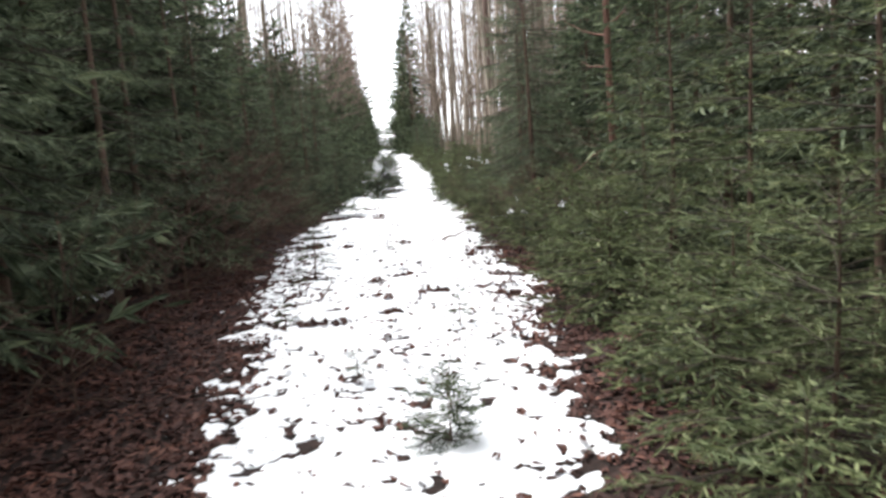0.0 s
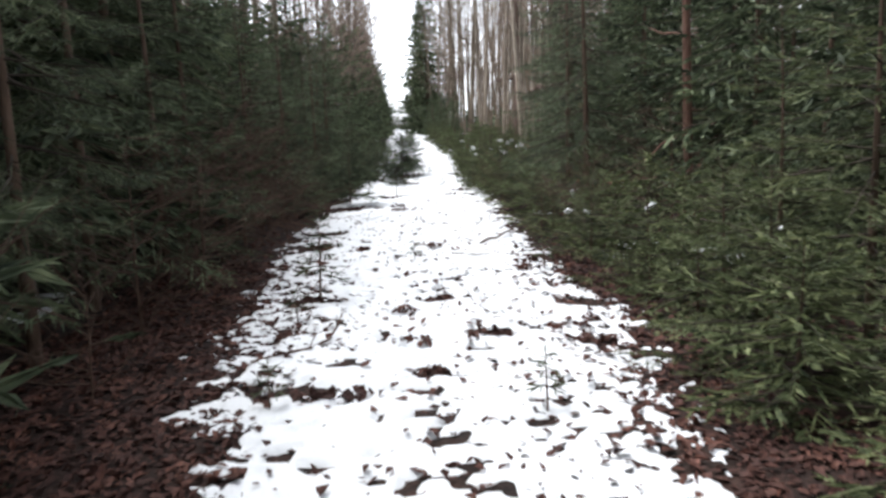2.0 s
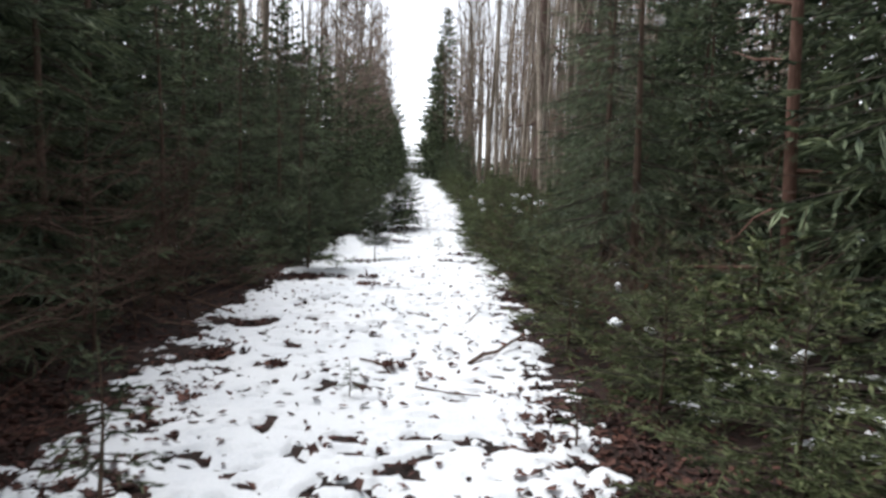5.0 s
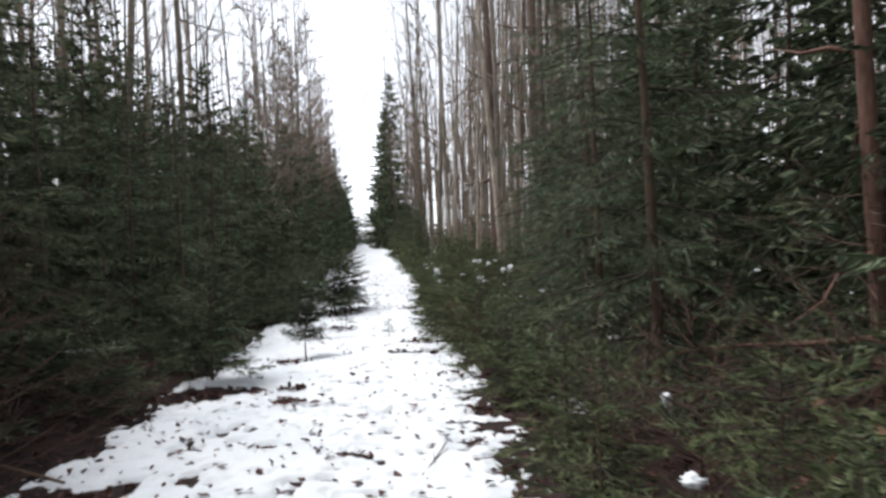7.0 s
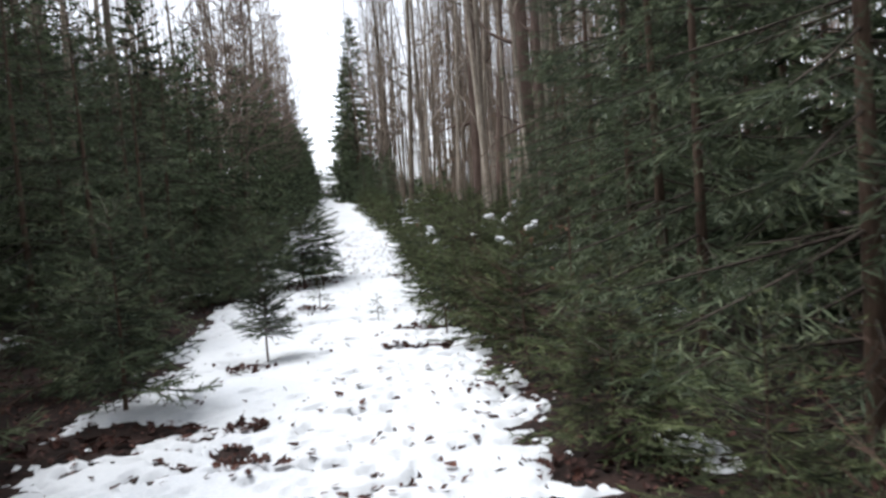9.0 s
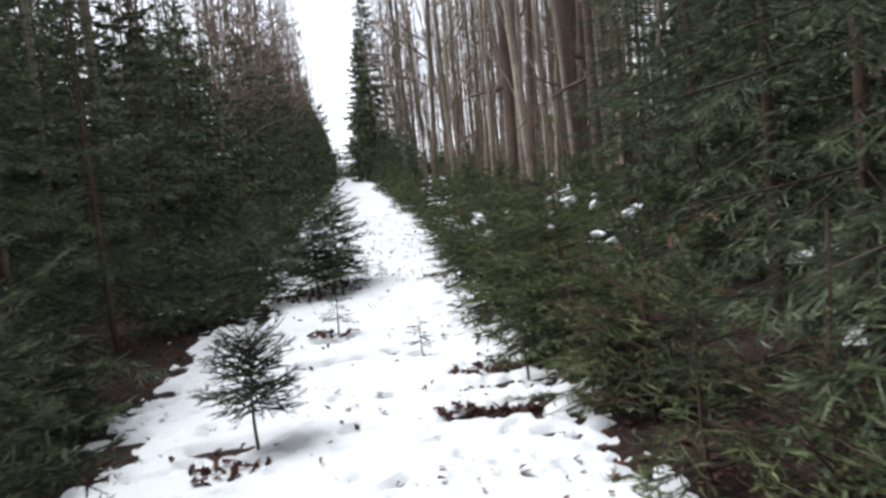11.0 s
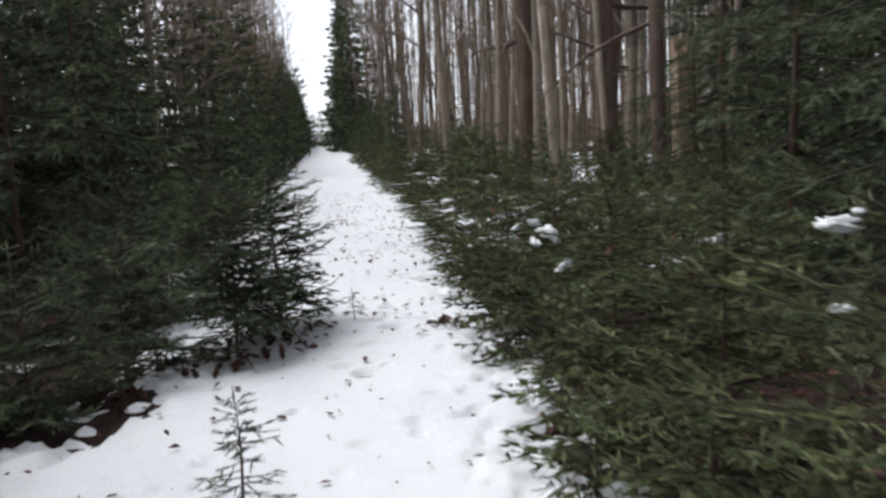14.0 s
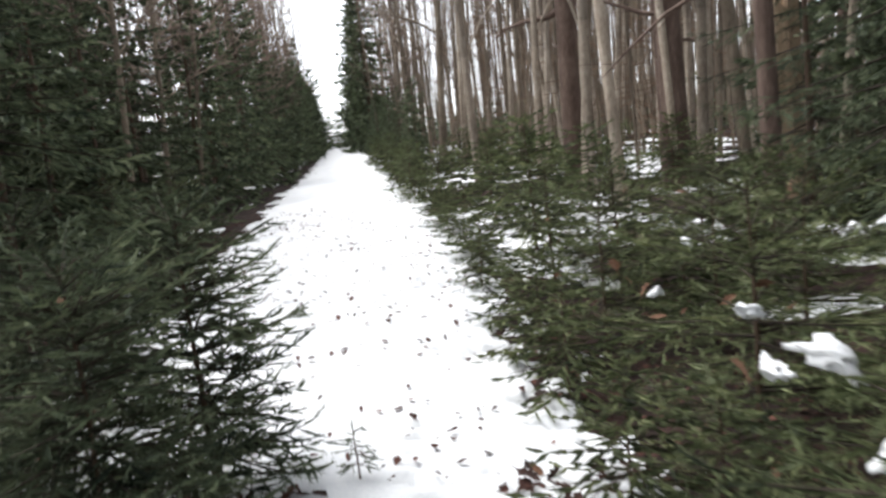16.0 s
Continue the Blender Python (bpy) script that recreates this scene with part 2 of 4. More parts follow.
def snow_depth(x, y):
    """How deep the snow lies; under zero where the litter shows."""
    ragged = 0.34 * (ripple(x, y, 0.5, 11) - 0.5) + 0.22 * (ripple(x, y, 0.15, 12) - 0.5) + 0.4 * (ripple(x, y, 0.085, 21) - 0.5) + 0.26 * (ripple(x, y, 0.04, 22) - 0.5)
    inside = np.minimum(x - edge(LEFT_EDGE, y), edge(RIGHT_EDGE, y) - x) + ragged
    cover = np.clip(inside / 0.22, -1, 1)
    woods = (ripple(x, y, 1.6, 13) * 0.7 + ripple(x, y, 0.35, 14) * 0.4 - np.interp(y, [0, 8, 15, 22, 60], [0.9, 0.86, 0.74, 0.62, 0.62])) * 4
    woods = np.where(np.abs(x) > np.where(x > 0, np.interp(y, [0, 15, 18, 23, 27], [1.9, 1.9, 3.3, 3.3, 1.5]), np.interp(y, [0, 8, 19, 21], [1.9, 3.2, 3.2, 1.35])), woods, -1)
    cover = np.maximum(cover, np.clip(woods, -1, 1))
    for sx, sy, rx, ry in BARE_SPOTS:
        away = np.hypot((x - sx) / rx, (y - sy) / ry) - 1 + 1.1 * (ripple(x, y, 0.11, 23) - 0.5) + 0.5 * (ripple(x, y, 0.05, 24) - 0.5)
        cover = np.minimum(cover, np.clip(away * 2.5, -1, 1))
    dents = 0.38 * ripple(x, y * 1.25, 0.15, 15) + 0.62 * ripple(x, y * 1.2, 0.066, 16)
    patchy = 0.10 * (ripple(x, y, 0.8, 17) - 0.5)
    limit = np.interp(y, [0, 5, 9, 13, 16.5, 18.5, 22, 30, 60], [0.63, 0.62, 0.63, 0.66, 0.73, 0.81, 0.8, 0.77, 0.80]) + patchy
    limit = limit - 0.11 * np.clip((-0.3 - x) / 0.8, 0, 1) * np.interp(y, [0, 8, 11], [1, 1, 0.3])
    pits = np.clip((limit - dents) / 0.045, -1, 1)
    lumps = 0.008 * ripple(x, y, 0.09, 18) + 0.02 * ripple(x, y, 0.32, 19)
    deep = np.interp(y, [0, 12, 18, 60], [0.014, 0.016, 0.035, 0.035])
    return np.minimum(cover, pits) * deep + np.where(np.minimum(cover, pits) > 0, lumps * np.minimum(cover, pits), 0)


def make_snow(name, x0, x1, y0, y1, step, label, skip=None):
    X, Y, F = grid(x0, x1, y0, y1, step)
    D = snow_depth(X, Y)
    keep = (D[F] > -0.004).any(1)
    if skip:
        cx, cy = X[F].mean(1), Y[F].mean(1)
        keep &= ~((cx > skip[0]) & (cx < skip[1]) & (cy > skip[2]) & (cy < skip[3]))
    F = F[keep]
    used, inv = np.unique(F, return_inverse=True)
    me = mesh_of(name, np.stack([X, Y, ground_z(X, Y) + np.maximum(D, -0.02)], 1)[used], inv.reshape(F.shape), SNOW)
    tagged(new(name, me), label, "snow", kind="structure")


make_ground()
make_snow("snow_path", -2.25, 2.25, 2.2, 27, 0.03, "thin old trodden snow on the forest path, dotted with dark leaves")
make_snow("snow_path_distance", -2.4, 2.4, 27, 110, 0.09, "white snow along the straight far forest ride")
make_snow("snow_patches", -14, 16, -6, 70, 0.16, "broken patches of snow between the trees", (-2.3, 2.3, 2.12, 110))


# ---- trees ----
def branch_line(base, az, up, length, droop, lift, n, rng):
    """Points of a bough that leaves the trunk at base, sags and lifts its tip."""
    s = np.linspace(0, 1, n)
    bend = rng.normal(0, 0.12)
    r = length * s
    h = np.tan(up) * r - droop * length * np.sin(s * np.pi * 0.55) ** 2 + lift * length * s ** 3
    a = az + bend * s
    return np.stack([base[0] + np.cos(a) * r, base[1] + np.sin(a) * r, base[2] + h], 1)


def spruce_parts(seed, height, reach, whorl, per_whorl, twig_gap, per_metre, needle, width, start=0.04, bare=0.12, needles=NEEDLES, third=0.3, shape=0.75, sag=0.22, finger=0.016, twigwood=True, joints=(0, 1, 2, 3, 4, 5), split="", hang=-0.09, loft=0.11, rise=-8, full=False):
    """Named meshes of one spruce: trunk, branchwork, and its needles as one crown, by tiers or bough by bough."""
    rng = np.random.default_rng(seed)
    lean = rng.normal(0, 0.02, 2) * height

    def stem(z):
        k = z / height
        return np.array([lean[0] * k * k + 0.01 * math.sin(5 * k + seed), lean[1] * k * k, z])
    r0 = 0.003 + 0.009 * height
    zs = np.linspace(-0.08, height, 12)
    trunk = [(*stem(a), *stem(b), r0 * (1 - max(a, 0) / height) + 0.002, r0 * (1 - b / height) + 0.002) for a, b in zip(zs, zs[1:])]
    wood, tw_a, tw_b, main, owner = [], [], [], [], []
    tier = bough = 0
    z = start * height + 0.04
    while z < height * 0.97:
        k = z / height
        for n in range(per_whorl):
            bough += 1
            az = (n + rng.uniform(0, 0.8)) * 2 * np.pi / per_whorl + 1.3 * tier
            length = reach * ((1 - k) ** shape) * rng.uniform(0.5, 1.15) * (0.75 + 0.25 * min(1, k / 0.12)) + 0.03
            up = radians(rise + 40 * k ** 3 + rng.normal(0, 6))
            zz = z + rng.uniform(-0.4, 0.4) * whorl
            line = branch_line(stem(zz), az, up, length, sag * (1 - k), 0.16 * (1 - k), 6, rng)
            rb = 0.0025 + 0.008 * length
            for i, j in zip(joints, joints[1:]):
                wood.append((*line[i], *line[j], rb * (1 - i / 5.5), rb * (1 - j / 5.5)))
            for i in range(5):
                if i >= 1 or bare < 0.1:
                    tw_a.append(line[i]), tw_b.append(line[i + 1]), main.append(True)
            count = max(2, int(length / twig_gap))
            for j in range(count):
                f = bare + (0.97 - bare) * (j + rng.uniform(0, 0.8)) / count
                q = f * 5
                i = min(4, int(q))
                p = line[i] + (line[i + 1] - line[i]) * (q - i)
                d = unit(line[i + 1] - line[i])
                lat = unit(np.cross(d, [0, 0, 1.0])) * (1 if j % 2 else -1)
                way = unit(d * 0.75 + lat * rng.uniform(0.55, 1.0) + np.array([0, 0, rng.normal(hang, loft)]))
                tl = (0.06 + 0.42 * length * (1 - f) ** 0.7 * (0.35 + 0.65 * min(1, f / 0.35)) * (1 - 0.45 * k * k)) * rng.uniform(0.6, 1.15)
                e = p + way * tl + np.array([0, 0, -0.12 * tl])
                if twigwood and f < 0.4:
                    wood.append((*p, *e, 0.0022 + 0.004 * tl, 0.001))
                tw_a.append(p), tw_b.append(e), main.append(True)
                if tl > 0.14:
                    for g in range(int(tl * third / 0.03)):
                        f2 = rng.uniform(0.25, 0.95)
                        p2 = p + (e - p) * f2
                        l2 = unit(np.cross(way, [0, 0, 1.0])) * (1 if g % 2 else -1)
                        w2 = unit(way * 0.8 + l2 * 0.8 + np.array([0, 0, rng.normal(hang, loft * 1.2)]))
                        tw_a.append(p2), tw_b.append(p2 + w2 * tl * 0.45 * (1.1 - f2) + w2 * 0.03), main.append(False)
            owner += [bough if split == "bough" else tier] * (len(tw_a) - len(owner))
        tier += 1
        z += whorl * rng.uniform(0.75, 1.25) * (1.15 - 0.45 * k)
    top = stem(height)
    tw_a.append(stem(height * 0.93)), tw_b.append(top + [0, 0, 0.04]), main.append(True)
    A, B = np.array(tw_a), np.array(tw_b)
    L = np.linalg.norm(B - A, axis=1)
    n = np.maximum(1, (L * per_metre * rng.uniform(0.8, 1.2, len(L))).astype(int))
    idx = np.repeat(np.arange(len(A)), n)
    f = rng.uniform(0.0, 1.0, (len(idx), 1))
    v, t = blades(A[idx] + (B - A)[idx] * f, unit(B - A)[idx], needle, width, rng)
    owner = np.array(owner + [bough if split == "bough" else tier - 1] * (len(A) - len(owner)))
    kv, kt, ko = fingers(A, B, finger, rng, np.array(main) | full)
    soup, whose = np.concatenate([v, kv[kt].reshape(-1, 3)]).reshape(-1, 3, 3), np.concatenate([owner[idx], owner[ko]])
    tv, tf = rods(trunk, 8)
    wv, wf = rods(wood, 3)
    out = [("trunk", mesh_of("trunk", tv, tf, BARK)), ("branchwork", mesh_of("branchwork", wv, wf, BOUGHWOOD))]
    if not split:
        return out + [("crown", mesh_of("crown", soup.reshape(-1, 3), np.arange(len(soup) * 3).reshape(-1, 3), needles, False))]
    for g in np.unique(whose):
        some = soup[whose == g]
        out.append((split, mesh_of(split, some.reshape(-1, 3), np.arange(len(some) * 3).reshape(-1, 3), needles, False)))
    return out


def stand(meshes, name, label, x, y, turn=0.0, size=1.0, group="", category="tree", tilt=(0, 0)):
    """A tree out of shared part meshes under an Empty on the ground."""
    base = new(name)
    base.empty_display_size = 0.1
    base.matrix_basis = pose(x, y, float(ground_z(x, y)), tilt[0], tilt[1], turn) @ Matrix.Diagonal((size, size, size, 1))
    tagged(base, label, category, group)
    for nm, me in meshes:
        ob = part(nm, me, base)
        if nm not in ("trunk", "bough"):
            ob["kind"] = "stuff"
    return base


def bare_parts(seed, height, radius, limbs, twigs, bark, twigmat, first=0.35, spread=0.22, rise=55, thick=1.0, lean=0.03):
    """Meshes of one leafless tree: trunk, limbs, fine twigs."""
    rng = np.random.default_rng(seed)
    bow = 0.45 * lean * height
    lean = rng.normal(0, lean, 2) * height
    ph = rng.uniform(0, 6)

    def stem(z):
        k = z / height
        return np.array([lean[0] * k + bow * math.sin(3 * k + ph) - bow * math.sin(ph), lean[1] * k + 0.008 * height * math.sin(4 * k), z])
    zs = np.concatenate([[-0.1, 0.15, 0.5], np.linspace(1.2, height, 11)])
    flare = lambda z: radius * (1 - 0.85 * max(z, 0) / height) * (1 + 0.35 * math.exp(-max(z, 0) / 0.2))
    trunk = [(*stem(a), *stem(b), flare(a), flare(b)) for a, b in zip(zs, zs[1:])]
    wood, fine = [], []
    for i in range(limbs):
        k = first + (0.98 - first) * (i + rng.uniform()) / limbs
        length = height * spread * (1.15 - k) * rng.uniform(0.5, 1.2) + 0.3
        az = rng.uniform(0, 2 * np.pi)
        up = radians(rise + rng.normal(0, 14))
        p = stem(k * height)
        d = np.array([math.cos(az) * math.cos(up), math.sin(az) * math.cos(up), math.sin(up)])
        rb = max(0.006, flare(k * height) * 0.42)
        pts = [p]
        for s in range(4):
            d = unit(d + rng.normal(0, 0.16, 3) + np.array([0, 0, 0.03]))
            pts.append(pts[-1] + d * length / 4)
            wood.append((*pts[-2], *pts[-1], rb * (1 - s / 4.4), rb * (1 - (s + 1) / 4.4)))
        for j in range(twigs):
            q = rng.uniform(0.8, 4)
            s = min(3, int(q))
            a = pts[s] + (pts[s + 1] - pts[s]) * (q - s)
            w = unit(pts[s + 1] - pts[s] + rng.normal(0, 0.35, 3) * length / 4)
            tl = length * rng.uniform(0.15, 0.4)
            m = a + w * tl * 0.5
            e = m + unit(w + rng.normal(0, 0.3, 3)) * tl * 0.5
            fine += [(*a, *m, 0.006 * thick, 0.004 * thick), (*m, *e, 0.004 * thick, 0.002 * thick)]
    tv, tf = rods(trunk, 9)
    wv, wf = rods(wood, 4)
    fv, ff = rods(fine, 3)
    return [("trunk", mesh_of("trunk", tv, tf, bark)), ("limbwork", mesh_of("limbwork", wv, wf, bark)), ("twigwork", mesh_of("twigwork", fv, ff, twigmat))]


rnd = random.Random(4)
BIG = [spruce_parts(20 + i, h, r, 0.34, 6, 0.055, 58, 0.023, 0.0046, start=0.05, bare=0.1, third=0.66, finger=0.005, shape=0.62, joints=(0, 2, 4), split="tier", hang=-0.24, loft=0.24) for i, (h, r) in enumerate(((4.6, 1.5), (4.0, 1.4), (5.4, 1.55), (3.4, 1.3)))]
LIFTED = [spruce_parts(30 + i, h, r, 0.34, 6, 0.055, 58, 0.023, 0.0046, start=0.17, bare=0.14, third=0.66, finger=0.005, shape=0.6, sag=0.26, joints=(0, 2, 4), split="tier", hang=-0.24, loft=0.24) for i, (h, r) in enumerate(((4.8, 1.45), (5.4, 1.5)))]
SLIM = [spruce_parts(35 + i, h, r, 0.23, 6, 0.05, 62, 0.024, 0.0046, start=0.05, bare=0.1, needles=YOUNG, third=0.75, shape=0.6, sag=0.16, finger=0.0048, joints=(0, 2, 4), split="tier", hang=-0.05, loft=0.24, rise=0) for i, (h, r) in enumerate(((2.9, 1.1), (2.5, 1.0)))]
BUSH = [spruce_parts(40 + i, h, r, 0.145, 6, 0.045, 92, 0.022, 0.0042, start=0.13, bare=0.08, needles=YOUNG, third=0.85, shape=0.5, sag=0.14, finger=0.0048, joints=(0, 2, 4), split="bough", hang=0.0, loft=0.24, rise=2) for i, (h, r) in enumerate(((1.15, 0.85), (0.95, 0.8), (1.3, 0.9), (0.8, 0.7)))]
THICKET = [spruce_parts(50 + i, h, r, 0.15, 6, 0.1, 15, 0.04, 0.012, start=0.03, bare=0.06, needles=YOUNG, third=0.12, shape=0.5, sag=0.12, finger=0.02, twigwood=False, joints=(0, 5)) for i, (h, r) in enumerate(((1.2, 0.9), (1.45, 1.0), (1.0, 0.85)))]
SAPLING = [spruce_parts(60 + i, h, r, 0.07, 4, 0.045, 300, 0.016, 0.003, start=0.3, bare=0.1, needles=NEEDLES, shape=0.7, sag=0.1, finger=0.006) for i, (h, r) in enumerate(((0.6, 0.27), (0.75, 0.3), (0.4, 0.17)))]
FAR = [spruce_parts(80 + i, h, r, 0.34, 7, 0.15, 4, 0.08, 0.02, start=0.02, bare=0.1, third=0.05, finger=0.05, twigwood=False, shape=0.62, joints=(0, 4), hang=-0.2, loft=0.22) for i, (h, r) in enumerate(((4.5, 1.4), (5.5, 1.6), (3.6, 1.3)))]
MID = [spruce_parts(76 + i, h, r, 0.3, 7, 0.09, 8, 0.05, 0.012, start=0.03, bare=0.1, third=0.12, finger=0.024, twigwood=False, shape=0.62, joints=(0, 4), hang=-0.22, loft=0.24) for i, (h, r) in enumerate(((4.8, 1.5), (5.6, 1.6), (4.0, 1.4)))]
BACK = [spruce_parts(86 + i, h, r, 0.38, 7, 0.2, 2, 0.12, 0.035, start=0.02, bare=0.1, third=0.0, finger=0.08, twigwood=False, shape=0.62, joints=(0, 4)) for i, (h, r) in enumerate(((5.0, 1.6), (4.2, 1.5)))]
CLUMP = [spruce_parts(70 + i, h, r, wh, pw, 0.036, 100, 0.022, 0.0044, start=st, bare=0.08, third=0.9, shape=0.32, sag=0.16, finger=0.006, joints=(0, 2, 4), split="bough", hang=0.02, loft=0.28, rise=2) for i, (h, r, st, wh, pw) in enumerate(((1.0, 0.72, 0.12, 0.12, 6), (0.9, 0.66, 0.1, 0.12, 6), (1.35, 0.55, 0.1, 0.11, 7), (1.02, 0.43, 0.13, 0.065, 9), (1.0, 0.47, 0.2, 0.065, 9)))]
ROUND = spruce_parts(66, 0.6, 0.31, 0.04, 9, 0.03, 200, 0.017, 0.0034, start=0.38, bare=0.1, third=0.6, shape=0.35, sag=0.05, finger=0.004, hang=0.05, loft=0.3, rise=4)
TALL = [spruce_parts(90 + i, h, r, 0.45, 8, 0.3, 3, 0.2, 0.06, start=0.04, bare=0.1, third=0.03, finger=0.12, twigwood=False, joints=(0, 4)) for i, (h, r) in enumerate(((14, 2.6), (11, 2.4)))]

SPRUCE = "dense dark green spruce with drooping boughs reaching the ground"
ROW = "row of spruces along the path"
# left row, near
for x, y, k, s in ((-2.75, 11.0, 0, 1.05),
                   (-2.9, 12.9, 2, 0.95), (-2.5, 14.9, 1, 0.92), (-2.8, 16.8, 1, 1.0), (-2.5, 18.8, 1, 0.97), (-2.75, 20.7, 1, 0.95), (-2.5, 22.7, 0, 0.9), (-2.4, 24.9, 1, 1)):
    stand(BIG[k], "spruce_tree", SPRUCE, x, y, rnd.uniform(0, 360), s, ROW)
for x, y, k, s in ((-2.75, 2.3, 1, 1), (-2.45, 4.0, 0, 1), (-2.75, 5.7, 1, 0.95), (-2.55, 7.4, 0, 1), (-2.85, 9.2, 1, 1)):
    stand(LIFTED[k], "spruce_tree", "dark green spruce whose boughs hang above brown leaf litter", x, y, rnd.uniform(0, 360), s, ROW)
# right row, near
for x, y, k, s in ((2.15, 3.3, 0, 1), (2.35, 5.0, 1, 1.05), (2.45, 6.6, 0, 1), (2.75, 8.3, 1, 0.95)):
    stand(SLIM[k], "spruce_tree", "young light green spruce leaning its boughs over the path", x, y, rnd.uniform(0, 360), s, ROW)
for x, y, k, s in ((2.9, 1.6, 2, 1), (3.5, 4.4, 2, 1), (3.7, 6.3, 0, 1.1), (3.6, 8.2, 2, 1), (3.9, 9.8, 0, 1), (2.6, 14.0, 2, 1),
                   (2.7, 15.8, 0, 1), (3.1, 17.3, 2, 1), (3.5, 19.0, 2, 1.1), (3.6, 20.5, 2, 1), (3.8, 22.4, 1, 1), (4.3, 24.4, 2, 0.9), (5.4, 27.2, 0, 1), (5.3, 23.0, 2, 1.1), (4.5, 11.6, 0, 1.05), (4.6, 13.6, 1, 1.1)):
    stand(BIG[k], "spruce_tree", SPRUCE, x, y, rnd.uniform(0, 360), s, ROW)
for x, y in ((-2.9, -4.5), (-2.8, -2.2), (-2.8, 0.2), (2.9, -4.3), (2.9, -2.0), (3.0, 0.3)):
    stand(FAR[0], "spruce_tree", SPRUCE, x, y, rnd.uniform(0, 360), 0.95, ROW)
for x, y in ((-2.3, 26.8), (-2.5, 28.6)):
    stand(MID[0], "spruce_tree", SPRUCE, x, y, rnd.uniform(0, 360), 0.95, ROW)
# rows further off
for side in (-1, 1):
    y = 30.2 if side < 0 else 40.0
    while y < 105:
        x = side * (2.45 + rnd.uniform(-0.2, 0.3)) + (0.15 if side > 0 else min(0.5, max(0, 0.02 * (y - 40))))
        stand((MID if y < 35 else FAR)[rnd.randrange(3)] if y < 50 else BACK[rnd.randrange(2)], "spruce_tree", SPRUCE, x, y, rnd.uniform(0, 360), rnd.uniform(0.85, 1.25) * (0.9 + 0.007 * max(0, y - 40) if side < 0 else (0.3 + 0.0035 * y if y < 72 else 0.95)), "far spruces along the ride")
        y += rnd.uniform(1.5, 2.3)
for i in range(44):
    y = -5 + i * 1.0
    high = 1.6 if y < 13 else (1.4 if y < 17 else (1.1 if y < 24 else 1.05))
    for x in (-4.3, -6.0):
        stand((MID if 4 < y < 29 else FAR)[rnd.randrange(3)] if abs(x) < 5 and y < 32 else BACK[i % 2], "spruce_tree", SPRUCE, x + rnd.uniform(-0.6, 0.6), y, rnd.uniform(0, 360), high * rnd.uniform(0.88, 1.1), "spruces behind the path row")
    if y < 20:
        for x in ((4.6, 6.4) if i % 3 else (4.6,)):
            stand((MID if 2 < y < 23 else FAR)[rnd.randrange(3)] if x < 5 else BACK[i % 2], "spruce_tree", SPRUCE, x + rnd.uniform(-0.6, 0.6), y, rnd.uniform(0, 360), rnd.uniform(1.0, 1.3), "spruces behind the path row")
for x in (-2.4, -1.6, -0.8, 0.0, 0.8, 1.6, 2.4):
    stand(FAR[0], "spruce_tree", "dark spruce closing the far end of the ride", x, 111 + x, 40 * x, 0.85, "far spruces along the ride")
for x, y, k, s in ((2.5, 70, 0, 1), (2.5, 80, 1, 1.1), (2.3, 87, 0, 1), (2.3, 95, 1, 1.2), (-3.2, 90, 1, 0.9), (-3.4, 98, 0, 0.8)):
    stand(TALL[k], "spruce_tree", "tall dark spruce beside the far ride", x, y, rnd.uniform(0, 360), s, "tall far spruces")
for i in range(12):
    stand(FAR[i % 3], "spruce_tree", SPRUCE, 5.6 + 0.25 * i + rnd.uniform(-0.5, 0.5), 20.5 + 0.95 * i + rnd.uniform(-0.5, 0.5), rnd.uniform(0, 360), rnd.uniform(1.0, 1.35), "spruces behind the path row")
# low young spruces on the right
LOW = "low young spruce bush with yellowish green needles"
for x, y, k, s in ((1.75, 1.2, 0, 1), (1.65, 2.8, 2, 0.95), (1.9, 4.2, 0, 1.05), (2.0, 5.5, 1, 1.1), (1.85, 6.6, 2, 0.9), (2.1, 7.8, 0, 1), (1.95, 9.1, 1, 1), (1.75, 10.3, 3, 1), (2.1, 11.3, 0, 0.9),
                   (1.55, 12.0, 3, 1), (1.75, 13.4, 1, 0.9), (1.7, 14.8, 2, 0.75), (1.6, 16.2, 3, 1.1), (1.85, 17.4, 2, 0.85), (1.7, 18.6, 0, 1), (1.85, 19.7, 2, 0.85), (1.8, 20.7, 1, 1), (1.85, 21.8, 0, 0.9), (2.5, 22.6, 2, 0.75),
                   (1.95, 23.6, 1, 0.9), (2.25, 21.2, 2, 0.8), (2.55, 23.5, 0, 0.85), (3.3, 22.6, 2, 0.8), (2.5, 24.9, 2, 0.75), (2.8, 21.3, 0, 0.95), (2.8, 24.2, 2, 0.7), (2.1, 25.2, 0, 0.8), (2.35, 26.8, 1, 0.9), (3.1, 26.2, 2, 0.8), (2.3, 28.6, 2, 0.8), (2.6, 30.4, 0, 0.8), (2.5, 32.4, 2, 0.8), (3.6, 29.0, 1, 0.75)):
    stand(BUSH[k] if y < 26 else THICKET[k], "young_spruce", LOW, x, y, rnd.uniform(0, 360), s, "young spruces lining the path")
for i in range(75):
    y = rnd.uniform(20, 52)
    x = rnd.uniform(2.4 if y < 40 else 3.2, 6.0 + 0.1 * (y - 20))
    stand(THICKET[i % 3], "young_spruce", LOW, x, y, rnd.uniform(0, 360), rnd.uniform(0.5, 0.78), "young spruces lining the path")
for i in range(14):
    stand(THICKET[i % 3], "young_spruce", LOW, 2.05 + rnd.uniform(-0.2, 0.25), 33.5 + i * 1.5, rnd.uniform(0, 360), rnd.uniform(0.6, 0.85), "young spruces lining the path")
